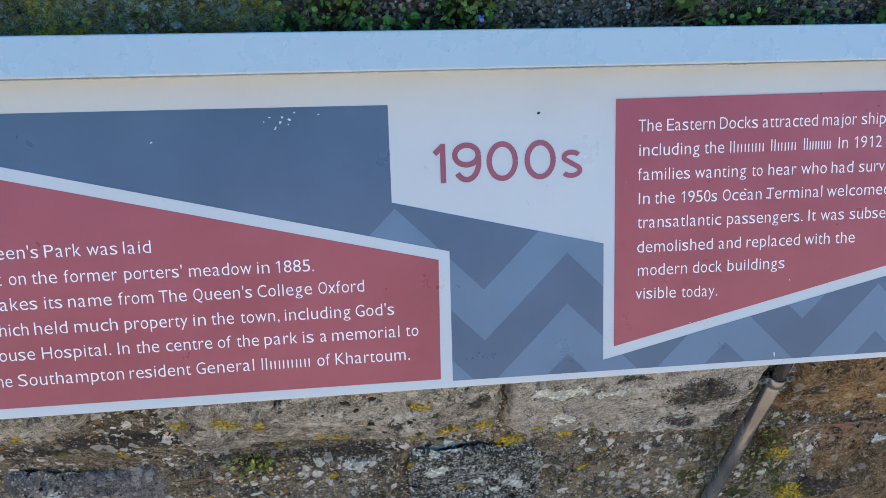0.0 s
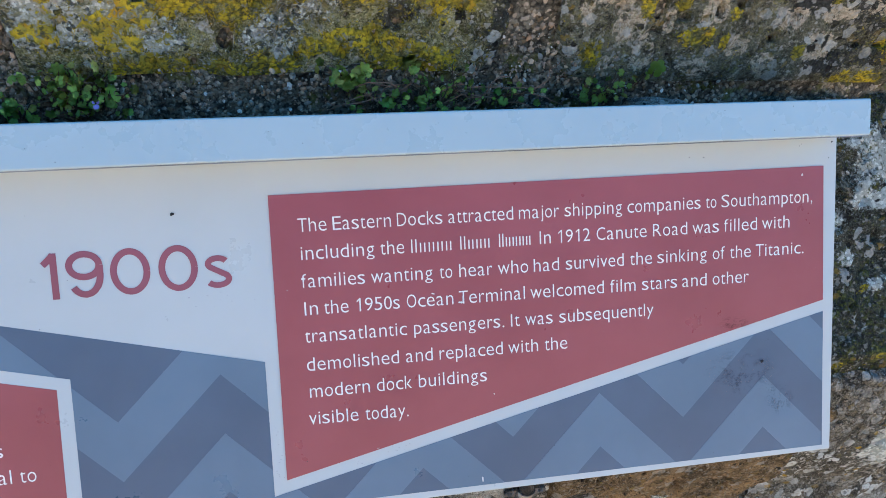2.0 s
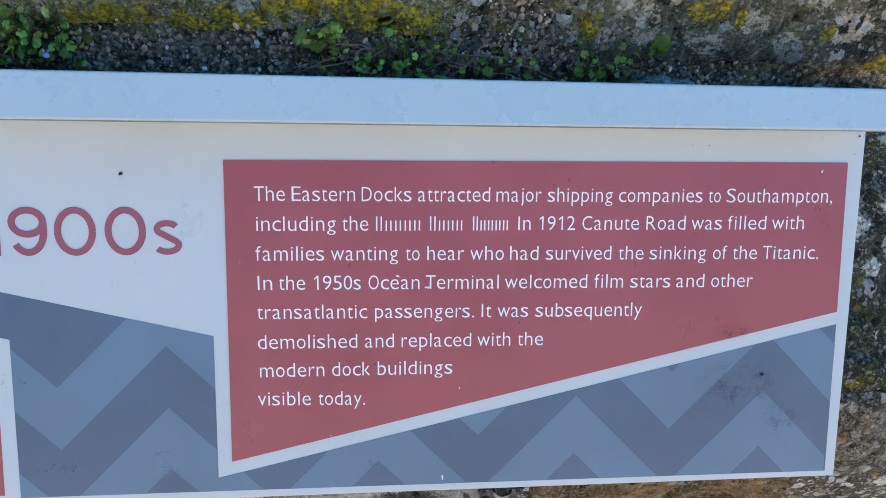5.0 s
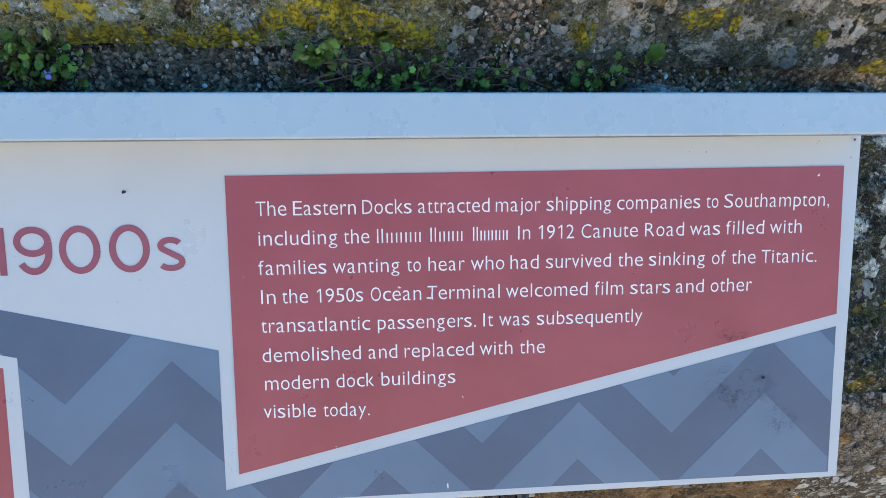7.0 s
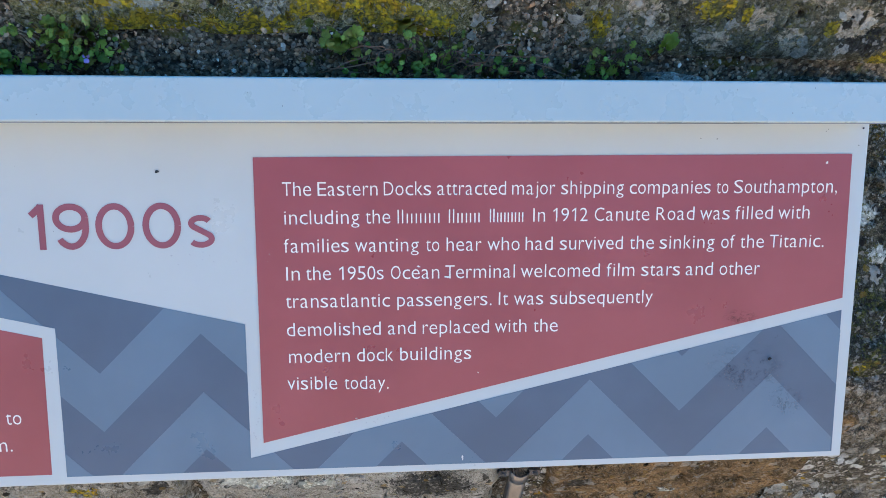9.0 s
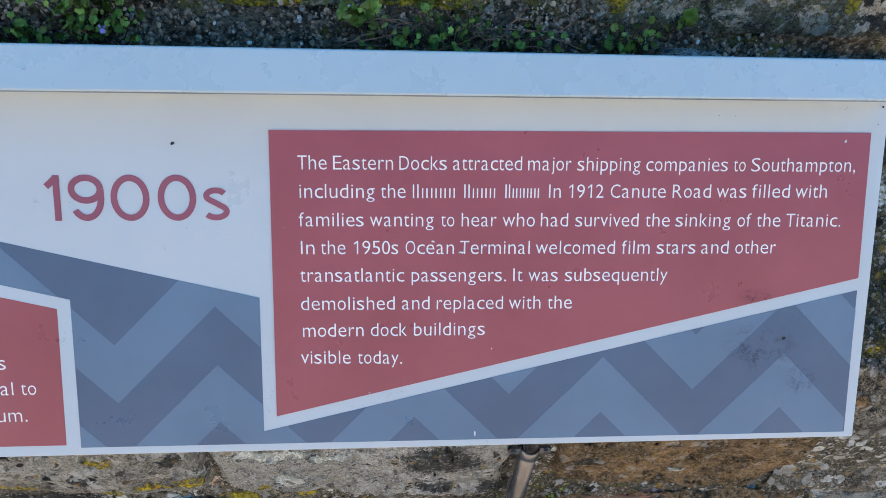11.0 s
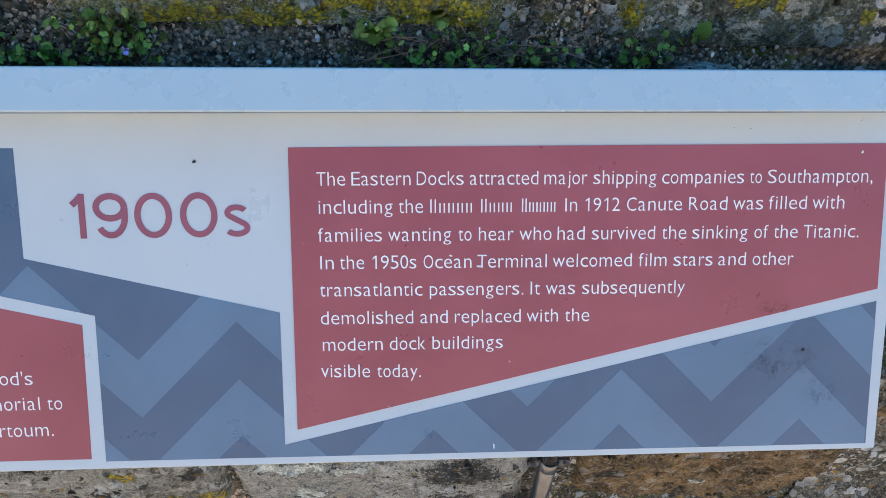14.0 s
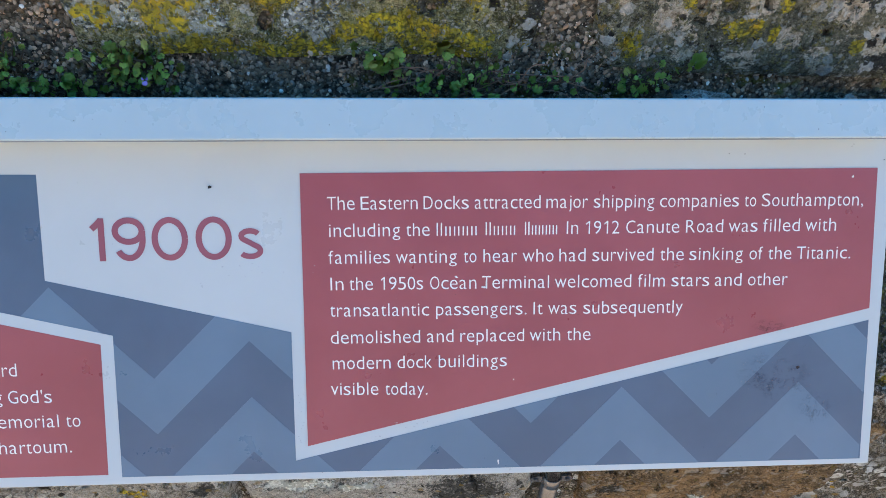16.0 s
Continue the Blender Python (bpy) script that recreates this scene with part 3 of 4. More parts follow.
def flecks():
    """Grime and small chips on the print."""
    rng = random.Random(5)
    y = -5.5 * LAYER
    bm = bmesh.new()
    for x, z, r in ((-0.0742, 1.2895, 0.0018), (0.4395, 1.1212, 0.0019), (0.508, 1.3215, 0.0012), (0.505, 1.307, 0.0006), (0.475, 1.319, 0.0005), (0.38, 1.313, 0.0006), (0.366, 1.3135, 0.0005)):
        add_fleck(bm, x, z, r, r * 0.8, y, rng)
    for i in range(46):
        x, z = rng.gauss(0.3, 0.3), rng.uniform(1.035, 1.324)
        if -0.6 < x < 0.51:
            r = rng.uniform(0.00015, 0.0004)
            add_fleck(bm, x, z, r, r, y, rng, 6)
    for i in range(16):
        x, r = rng.uniform(-0.5, 0.5), rng.uniform(0.0002, 0.0005)
        add_fleck(bm, x, rng.uniform(1.334, 1.354), r, r, -0.0452, rng, 6)
    tagged(part("grime_specks", bm, M_GRIME, sign, "fine dark specks"), kind="stuff")
    for cx, cz, rx, rz, material in ((0.418, 1.113, 0.045, 0.030, M_SMUDGE), (0.458, 1.082, 0.02, 0.02, M_SMUDGE), (0.41, 1.1595, 0.02, 0.009, M_STAIN)):
        bm = bmesh.new()
        bm.faces.new([bm.verts.new((math.cos(i * math.pi / 12), 0, math.sin(i * math.pi / 12))) for i in range(24)])
        smear = part("smudge", bm, material, sign, "faint dirty smudge")
        smear.location = Vector((cx, y, cz)) - Vector(sign["base"])
        smear.scale = (rx, 1, rz)
    bm = bmesh.new()
    for cx, cz, sx, sz, count in ((0.09, 1.077, 0.012, 0.003, 10), (0.06, 1.07, 0.01, 0.002, 7), (-0.006, 1.09, 0.0015, 0.015, 16), (-0.05, 1.219, 0.025, 0.004, 14)):
        for i in range(count):
            r = rng.uniform(0.0003, 0.001)
            add_fleck(bm, rng.gauss(cx, sx), rng.gauss(cz, sz), r * rng.uniform(0.5, 1.4), r * rng.uniform(0.3, 0.9), y, rng, 7)
    tagged(part("scuffs", bm, M_SCUFF, sign, "pale grey scuffs"), kind="stuff")
    bm = bmesh.new()
    for x, z, rx, rz in ((0.1545, 1.2005, 0.002, 0.0012), (0.1565, 1.2035, 0.0007, 0.003), (0.1305, 1.2095, 0.0014, 0.0008), (-0.3, 1.291, 0.0017, 0.0013), (-0.307, 1.294, 0.0008, 0.0012), (-0.296, 1.297, 0.001, 0.0008), (-0.313, 1.284, 0.001, 0.001), (-0.275, 1.2945, 0.0008, 0.0006), (0.168, 1.041, 0.0012, 0.002), (0.181, 1.117, 0.0006, 0.0006), (-0.42, 1.275, 0.0008, 0.0007), (-0.309, 1.2885, 0.0009, 0.0014), (-0.318, 1.2935, 0.0012, 0.0006), (-0.302, 1.2865, 0.0006, 0.0009), (-0.323, 1.2895, 0.0006, 0.0006), (0.478, 1.2925, 0.0011, 0.0012)):
        for k in range(3):
            add_fleck(bm, x + rng.gauss(0, rx * 0.4), z + rng.gauss(0, rz * 0.4), rx * 0.7, rz * 0.7, y - k * 0.00004, rng, 10)
    tagged(part("paint_chips", bm, M_CHIP, sign, "white paint chips"), kind="stuff")


def smear_material(name, color, most):
    """Broken dirt that thins out towards the rim of its patch."""
    n = Nodes(name)
    length = n.tree.nodes.new("ShaderNodeVectorMath")
    length.operation = "LENGTH"
    n.link(n.coord, length.inputs[0])
    rim = n.ramp(length.outputs["Value"], 0.25, 0.95, 1.0, 0.0)
    patchy = n.math("MULTIPLY", n.ramp(n.noise(2.6, 9, 0.72, distort=0.8), 0.46, 0.62), n.ramp(n.noise(16, 6, 0.75), 0.38, 0.58, 0.15, 1.0))
    n.link(n.math("MULTIPLY", n.math("MULTIPLY", rim, patchy), most), n.bsdf.inputs["Alpha"])
    return n.done(color, 0.6)


M_SMUDGE = smear_material("grey_smudge", (0.03, 0.036, 0.055), 0.42)
M_STAIN = smear_material("dark_wine_stain", (0.07, 0.015, 0.022), 0.6)
M_SCUFF = print_material("pale_grey_scuff", (0.4, 0.4, 0.41), 0.6, 0.15)
flecks()

# ---- tubular strut from the back of the board to the wall ----
strut = thing("support_strut", (0.232, 0.285, 0.70), "dull galvanised steel strut clamped under the board", "strut")
axis_low, axis_joint, axis_top = Vector((0.230, 0.2945, 0.697)), Vector((0.2415, 0.1155, 0.972)), Vector((0.2475, 0.026, 1.110))
along = (axis_top - axis_low).normalized()
bm = bmesh.new()
add_tube(bm, [axis_low, axis_low.lerp(axis_joint, 0.5), axis_joint - along * 0.0006, axis_joint], [0.0097, 0.0097, 0.0097, 0.0091], 28, False)
add_tube(bm, [axis_joint, axis_joint - along * 0.02], [0.0088, 0.0088], 28, False)
part("lower_tube", bm, M_METAL, strut, smooth=True)
bm = bmesh.new()
add_tube(bm, [axis_joint - along * 0.02, axis_top], 0.0083, 24)
part("upper_tube", bm, M_METAL, strut, smooth=True)
side_way = Vector((1, 0, 0))
front_way = along.cross(side_way).normalized()
if front_way.y > 0:
    front_way = -front_way
bm = bmesh.new()
add_tube(bm, [axis_joint - along * 0.014, axis_joint - along * 0.0125, axis_joint - along * 0.0015, axis_joint], [0.0099, 0.0108, 0.0108, 0.0099], 28, False)
collar = part("collar", bm, M_METAL, strut, smooth=True)
for sign_x in (-1, 1):
    c = axis_joint - along * 0.0045 + side_way * sign_x * 0.0155
    bm = bmesh.new()
    ring = []
    for i in range(14):
        a = math.pi * i / 13 - math.pi / 2
        ring.append(c + side_way * sign_x * (0.002 + 0.005 * math.cos(a)) + along * 0.005 * math.sin(a))
    ring += [c - side_way * sign_x * 0.008 + along * 0.005, c - side_way * sign_x * 0.008 - along * 0.005]
    a_ = [bm.verts.new(p + front_way * 0.002) for p in ring]
    b_ = [bm.verts.new(p - front_way * 0.002) for p in ring]
    bm.faces.new(a_)
    bm.faces.new(b_[::-1])
    for i in range(len(ring)):
        j = (i + 1) % len(ring)
        bm.faces.new((a_[j], a_[i], b_[i], b_[j]))
    lug = part("lug", bm, M_METAL, collar)
    bm = bmesh.new()
    p = c + side_way * sign_x * 0.0015
    add_tube(bm, [p + front_way * 0.0018, p + front_way * 0.0036, p + front_way * 0.0042], [0.0028, 0.0028, 0.0021], 6)
    part("bolt", bm, M_BOLT, collar)

# ---- the stone wall ----
WALL_Z = (0.2, 0.5, 0.80, 0.90, 0.96, 1.03, 1.10, 1.20, 1.36, 1.40, 1.463, 1.60, 2.0)
WALL_Y = (0.53, 0.39, 0.25, 0.195, 0.135, 0.085, 0.045, 0.055, 0.05, 0.022, -0.027, -0.11, -0.3)


def wall_y(z):
    return np.interp(z, WALL_Z, WALL_Y)


# places and half sizes, in millimetres, of the larger crusts
YELLOW_UPPER = [(-69, 1462, 29, 11), (-63, 1447, 21, 8), (-95, 1434, 21, 8), (-96, 1421, 13, 6), (-159, 1460, 15, 6), (-168, 1427, 15, 6), (-18, 1460, 26, 21), (1, 1469, 16, 8), (38, 1491, 16, 7), (62, 1487, 16, 8), (59, 1459, 26, 11), (84, 1462, 21, 16), (84, 1419, 21, 8), (63, 1416, 26, 6), (123, 1406, 29, 10), (149, 1470, 26, 15), (147, 1450, 21, 8), (181, 1468, 16, 11), (-29, 1400, 32, 7), (-79, 1401, 26, 8), (86, 1492, 21, 8), (20, 1476, 21, 6), (150, 1404, 13, 6), (17, 1404, 16, 5)]
WHITE_UPPER = [(-120, 1459, 50, 24), (-144, 1446, 32, 21), (-114, 1434, 45, 16), (-161, 1425, 26, 8), (-91, 1478, 29, 11), (-77, 1418, 24, 8), (21, 1435, 20, 20), (11, 1421, 17, 12), (51, 1444, 17, 12), (19, 1491, 29, 8), (62, 1494, 21, 6), (111, 1451, 11, 6), (223, 1493, 11, 8), (331, 1493, 13, 8)]
TAN_SPOTS = [(281, 1456, 12, 16), (312, 1425, 17, 13), (387, 1438, 12, 12), (355, 1457, 8, 7), (382, 1394, 16, 6), (419, 1410, 13, 7), (463, 1428, 18, 10), (504, 1407, 18, 12), (461, 1472, 9, 8), (543, 1439, 14, 9), (252, 1462, 10, 14), (290, 1397, 11, 7), (509, 1431, 13, 7), (385, 1469, 11, 11), (450, 1399, 13, 5)]
OCHRE_SPOTS = [(248, 1467, 8, 9), (327, 1444, 9, 9), (359, 1442, 6, 5), (406, 1467, 6, 8), (379, 1417, 12, 7), (351, 1500, 6, 7), (398, 1502, 5, 5), (272, 1406, 11, 9), (568, 1410, 10, 10), (553, 1378, 22, 7), (407, 1434, 6, 5), (292, 1474, 5, 4), (405, 1412, 5, 5), (424, 1481, 4, 4), (500, 1446, 5, 5), (486, 1403, 7, 5)]
HOLES = [(-182, 1476, 12, 10), (-24, 1423, 5, 7), (366, 1466, 3, 4), (412, 1448, 7, 8), (454, 1415, 5, 4), (469, 1506, 4, 5), (393, 1438, 4, 5), (474, 1453, 4, 4), (-79, 1453, 5, 5), (288, 1469, 4, 5), (338, 1442, 4, 7), (-27, 1479, 6, 5), (414, 1477, 3, 3), (441, 1502, 4, 4)]
YELLOW_LOWER = [(-441, 970, 8, 8), (-396, 969, 13, 9), (-357, 966, 9, 6), (-282, 926, 13, 7), (-616, 961, 6, 5), (-188, 981, 12, 6), (-195, 925, 12, 5), (-148, 930, 17, 5), (-108, 936, 12, 7), (7, 887, 9, 5), (-65, 885, 17, 6), (-32, 905, 7, 5), (-517, 917, 8, 5), (-345, 914, 5, 5), (-186, 857, 5, 5), (-279, 848, 7, 3), (-122, 810, 6, 3), (324, 813, 17, 10), (33, 822, 8, 6), (368, 731, 17, 12)]
WHITE_LOWER = [(-1, 921, 16, 12), (-158, 877, 8, 6), (-153, 841, 12, 6), (-62, 818, 8, 8), (-53, 806, 9, 5), (-21, 972, 35, 8), (-297, 985, 6, 4), (-203, 949, 6, 5), (41, 966, 20, 7), (-354, 856, 10, 5), (-320, 857, 6, 4), (-250, 868, 12, 6), (-80, 799, 9, 4), (-137, 884, 8, 5), (-111, 814, 7, 3), (-359, 974, 5, 4), (-610, 870, 12, 7), (413, 909, 13, 7), (451, 831, 12, 8), (-524, 957, 5, 3), (-404, 929, 6, 3)]
DARK_LOWER = [(150, 952, 44, 24), (60, 985, 18, 5), (154, 900, 29, 8), (-127, 975, 17, 8), (-354, 919, 17, 7), (-104, 830, 70, 44), (219, 888, 10, 17), (-216, 951, 14, 6), (-523, 945, 52, 12), (-277, 886, 70, 9), (405, 749, 35, 14), (310, 933, 14, 9), (-610, 936, 29, 7)]
MOSS_LOWER = [(-379, 884, 22, 14), (303, 848, 17, 14), (298, 817, 17, 17), (294, 774, 14, 17), (277, 743, 17, 12), (200, 785, 17, 12), (373, 742, 23, 14)]
RIGHT_WHITE = [(592, 1308, 22, 27), (576, 1274, 11, 15), (614, 1338, 5, 5), (610, 1193, 3, 4), (581, 1131, 3, 4), (669, 974, 21, 32), (648, 957, 11, 11), (650, 1031, 6, 5), (568, 1145, 2, 5)]
RIGHT_YELLOW = [(608, 1094, 12, 4), (576, 1175, 4, 3), (610, 1133, 6, 4), (564, 1087, 4, 3)]
RIGHT_PATCH = [(606, 1297, 44, 26), (578, 1322, 26, 10), (592, 1262, 30, 12), (640, 1280, 30, 34), (545, 1240, 9, 14), (560, 1205, 14, 5), (590, 1180, 12, 7)]
DARK_UPPER = [(570, 1470, 60, 70), (440, 1500, 70, 14), (480, 1440, 26, 10), (535, 1395, 40, 9), (116, 1445, 12, 9), (206, 1450, 16, 60), (110, 1432, 6, 9), (0, 1440, 12, 8), (40, 1478, 14, 6)]
TAN_FIELDS = [(312, 1448, 20, 22), (298, 1474, 18, 16), (332, 1408, 10, 14), (265, 1438, 8, 14), (420, 1490, 20, 12), (350, 1430, 8, 10)]
YELLOW_SPOTS = OCHRE_SPOTS + YELLOW_LOWER + RIGHT_YELLOW


def field_of(blobs, x, z, seed, amount=1.0, most=0.9, warp=0.02):
    """How strongly a crust covers each point: 1 in a blob's middle, 0 outside it."""
    wx, wz = x + fbm(x, z, 70, 4, seed) * warp, z + fbm(x, z, 70, 4, seed + 9) * warp
    f = np.zeros_like(x)
    for bx, bz, rx, rz in blobs:
        d = np.sqrt(((wx - bx / 1e3) / (rx / 1e3)) ** 2 + ((wz - bz / 1e3) / (rz / 1e3)) ** 2)
        f = np.maximum(f, np.clip(1.25 - 0.8 * d, 0, most))
    return f * amount


def grid_mesh(name, x, y, z, attributes):
    rows, cols = x.shape
    co = np.stack((x, y, z), -1).reshape(-1, 3)
    i = np.arange(rows * cols).reshape(rows, cols)
    quads = np.stack((i[:-1, :-1], i[:-1, 1:], i[1:, 1:], i[1:, :-1]), -1).reshape(-1, 4)
    me = bpy.data.meshes.new(name)
    me.from_pydata(co.tolist(), [], quads.tolist())
    for key, value in attributes.items():
        a = me.attributes.new(key, "FLOAT", "POINT")
        a.data.foreach_set("value", value.astype(np.float32).ravel())
    me.update()
    return me


def crusts(x, z, seed, soot=0.0, moss=0.0, yellow=0.0, white=0.0):
    base = fbm(x, z, 14, 3, 77)
    return {
        "yellow": np.clip(np.maximum(field_of(YELLOW_UPPER, x, z, 11, most=0.6), field_of(YELLOW_SPOTS, x, z, 12, most=0.8, warp=0.009)) + yellow + base * 0.5 * (yellow > 0), 0, 0.95),
        "white": np.clip(np.maximum(field_of(WHITE_UPPER, x, z, 23, most=0.52), field_of(WHITE_LOWER + RIGHT_WHITE + RIGHT_PATCH, x, z, 24, most=0.8)) + white + fbm(x, z, 16, 3, 79) * 0.5 * (white > 0), 0, 0.95),
        "tan": field_of(TAN_SPOTS + TAN_FIELDS, x, z, 31, most=0.75, warp=0.01),
        "soot": np.clip(field_of(DARK_LOWER + DARK_UPPER, x, z, 41) + soot + base * 0.5 * (soot > 0), 0, 1),
        "moss": np.clip(field_of(MOSS_LOWER, x, z, 53) + moss + base * 0.6 * (moss > 0), 0, 1),
    }


wall = thing("wall_main", (0.0, 0.3, 0.3), "old rubble stone wall with lichen, moss and gravelly mortar", "wall", kind="structure")


def stone(corners, material, seed, proud=0.012, rough=0.012, soot=0.0, moss=0.0, yellow=0.0, white=0.0, step=0.0026, rim=0.014, sink=0.034):
    """One weathered wall stone from its corners (x, z): lower left, lower right, upper right, upper left."""
    c = np.array(corners, float)
    w = max(np.hypot(*(c[1] - c[0])), np.hypot(*(c[2] - c[3])))
    h = max(np.hypot(*(c[3] - c[0])), np.hypot(*(c[2] - c[1])))
    nu, nv = max(8, int(w / step)), max(8, int(h / step))
    u, v = np.meshgrid(np.linspace(0, 1, nu), np.linspace(0, 1, nv))
    x = (1 - u) * (1 - v) * c[0, 0] + u * (1 - v) * c[1, 0] + u * v * c[2, 0] + (1 - u) * v * c[3, 0]
    z = (1 - u) * (1 - v) * c[0, 1] + u * (1 - v) * c[1, 1] + u * v * c[2, 1] + (1 - u) * v * c[3, 1]
    dx, dz = np.minimum(u, 1 - u) * w, np.minimum(v, 1 - v) * h
    r = min(0.03, 0.35 * min(w, h))
    d = np.where((dx < r) & (dz < r), r - np.hypot(r - np.minimum(dx, r), r - np.minimum(dz, r)), np.minimum(dx, dz))
    d = d + fbm(x, z, 45, 4, seed + 3) * 0.012
    edge = np.clip(1 - d / rim, 0, 1.6) ** 2
    ox = fbm(x, z, 12, 5, seed + 5) * 0.04
    oz = fbm(x, z, 12, 5, seed + 6) * 0.03 * (1 if c[0, 1] < 1.3 else 0.5)
    relief = fbm(x, z, 9, 6, seed, 0.58) * rough * 2.0 + fbm(x, z, 80, 4, seed + 1, 0.65) * 0.010
    pits = np.clip(fbm(x, z, 120, 2, seed + 2) - 0.22, 0, 1) * 0.05
    for hx, hz, rx, rz in HOLES:
        q = np.hypot((x - hx / 1e3) / (rx / 1e3), (z - hz / 1e3) / (rz / 1e3)) + fbm(x, z, 150, 2, 7) * 0.8
        pits = pits + 0.03 * np.clip(1.15 - q, 0, 0.6) / 0.6
    mask = crusts(x, z, seed, soot, moss, yellow, white)
    y = wall_y(z) - proud - relief + pits + sink * edge
    y = y - 0.0012 * (mask["yellow"] > 0.4) - 0.001 * (mask["white"] > 0.4)
    me = grid_mesh("stone", x + ox, y, z + oz, mask)
    return part_from("stone", me, material, wall, smooth=True)


# upper course, above the board
stone([(-0.185, 1.398), (0.204, 1.396), (0.228, 1.62), (-0.205, 1.62)], M_STONE_OLIVE, 101, proud=0.006, sink=0.006, yellow=0.17, white=0.2)
stone([(0.24, 1.388), (0.60, 1.374), (0.62, 1.62), (0.234, 1.62)], M_STONE_GREY, 131, proud=0.006, sink=0.006, rough=0.01, yellow=0.05, white=0.05)
stone([(-0.66, 1.352), (-0.292, 1.366), (-0.272, 1.62), (-0.66, 1.62)], M_STONE_OLIVE, 151, proud=0.004, sink=0.008, soot=0.3, moss=0.12, yellow=0.36, white=0.22)
stone([(0.63, 1.39), (0.95, 1.39), (0.95, 1.62), (0.64, 1.62)], M_STONE_GREY, 161, soot=0.3)
# a pale ledge stone in the joint behind the rail
stone([(0.322, 1.335), (0.392, 1.335), (0.376, 1.366), (0.336, 1.371)], M_STONE_PALE, 166, proud=0.042, sink=0.03, rim=0.02, rough=0.02, soot=0.2, white=0.3, step=0.0015)
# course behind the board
# near-black base colour, with more dark crust and moss over it
stone([(0.50, 1.066), (0.90, 1.066), (0.90, 1.375), (0.46, 1.362)], M_STONE_BLACK, 171, soot=0.34, moss=0.34, yellow=0.06, proud=0.004, sink=0.012)
stone([(0.05, 1.06), (0.48, 1.06), (0.44, 1.345), (0.05, 1.345)], M_STONE_DARK, 181, step=0.008)
stone([(-0.40, 1.06), (0.03, 1.06), (0.03, 1.345), (-0.40, 1.345)], M_STONE_DARK, 191, step=0.008)
stone([(-0.85, 1.06), (-0.42, 1.06), (-0.42, 1.345), (-0.85, 1.345)], M_STONE_DARK, 196, step=0.008)
# course under the board
stone([(-0.95, 0.955), (-0.545, 0.965), (-0.53, 1.05), (-0.95, 1.05)], M_STONE_BUFF, 201, sink=0.024, rim=0.012, proud=0.022)
stone([(-0.455, 0.918), (-0.085, 0.908), (-0.095, 1.05), (-0.47, 1.05)], M_STONE_BUFF, 211, sink=0.024, rim=0.012, proud=0.022)
stone([(-0.08, 0.893), (0.235, 0.872), (0.215, 1.05), (-0.09, 1.05)], M_STONE_PALE, 221, white=0.2, sink=0.024, rim=0.012, proud=0.02, rough=0.008)
stone([(0.275, 0.885), (0.52, 0.86), (0.60, 1.05), (0.255, 1.05)], M_STONE_OCHRE, 231, sink=0.02, rim=0.014, proud=0.016, soot=0.15)
stone([(0.55, 0.86), (0.92, 0.86), (0.92, 1.092), (0.535, 1.08)], M_STONE_FLAKY, 241, soot=0.3, white=0.12, sink=0.008, rim=0.02, proud=0.012)
# lower courses
stone([(-0.90, 0.74), (-0.70, 0.74), (-0.69, 0.94), (-0.90, 0.94)], M_STONE_DARK, 251, sink=0.008, rim=0.02, soot=0.2)
stone([(-0.675, 0.76), (-0.485, 0.76), (-0.485, 0.888), (-0.66, 0.90)], M_STONE_SLATE, 261, sink=0.014, rim=0.03, proud=0.012, rough=0.02)
stone([(-0.53, 0.893), (-0.25, 0.875), (-0.26, 0.955), (-0.525, 0.96)], M_STONE_DARK, 266, sink=0.008, rim=0.02, proud=-0.002, soot=0.3)
stone([(-0.47, 0.74), (-0.20, 0.74), (-0.20, 0.885), (-0.475, 0.88)], M_STONE_DARK, 271, sink=0.008, rim=0.02, proud=0.006, soot=0.2, white=0.15)
stone([(-0.19, 0.70), (-0.02, 0.70), (-0.015, 0.878), (-0.19, 0.888)], M_STONE_BLACK, 281, sink=0.008, rim=0.02, proud=0.012, soot=0.3, white=0.5)
stone([(-0.01, 0.70), (0.215, 0.69), (0.20, 0.858), (-0.01, 0.868)], M_STONE_DARK, 291, sink=0.008, rim=0.02, proud=0.008, soot=0.2, yellow=0.08, white=0.1)
stone([(0.235, 0.66), (0.38, 0.66), (0.36, 0.84), (0.235, 0.85)], M_STONE_BLACK, 301, sink=0.008, rim=0.02, proud=0.0, moss=0.5, yellow=0.2)
stone([(0.385, 0.66), (0.62, 0.66), (0.60, 0.862), (0.375, 0.868)], M_STONE_OCHRE, 311, sink=0.008, rim=0.02, proud=0.006, soot=0.25, white=0.12)
stone([(0.63, 0.66), (0.92, 0.66), (0.92, 0.87), (0.615, 0.87)], M_STONE_BUFF, 321, sink=0.008, rim=0.02)


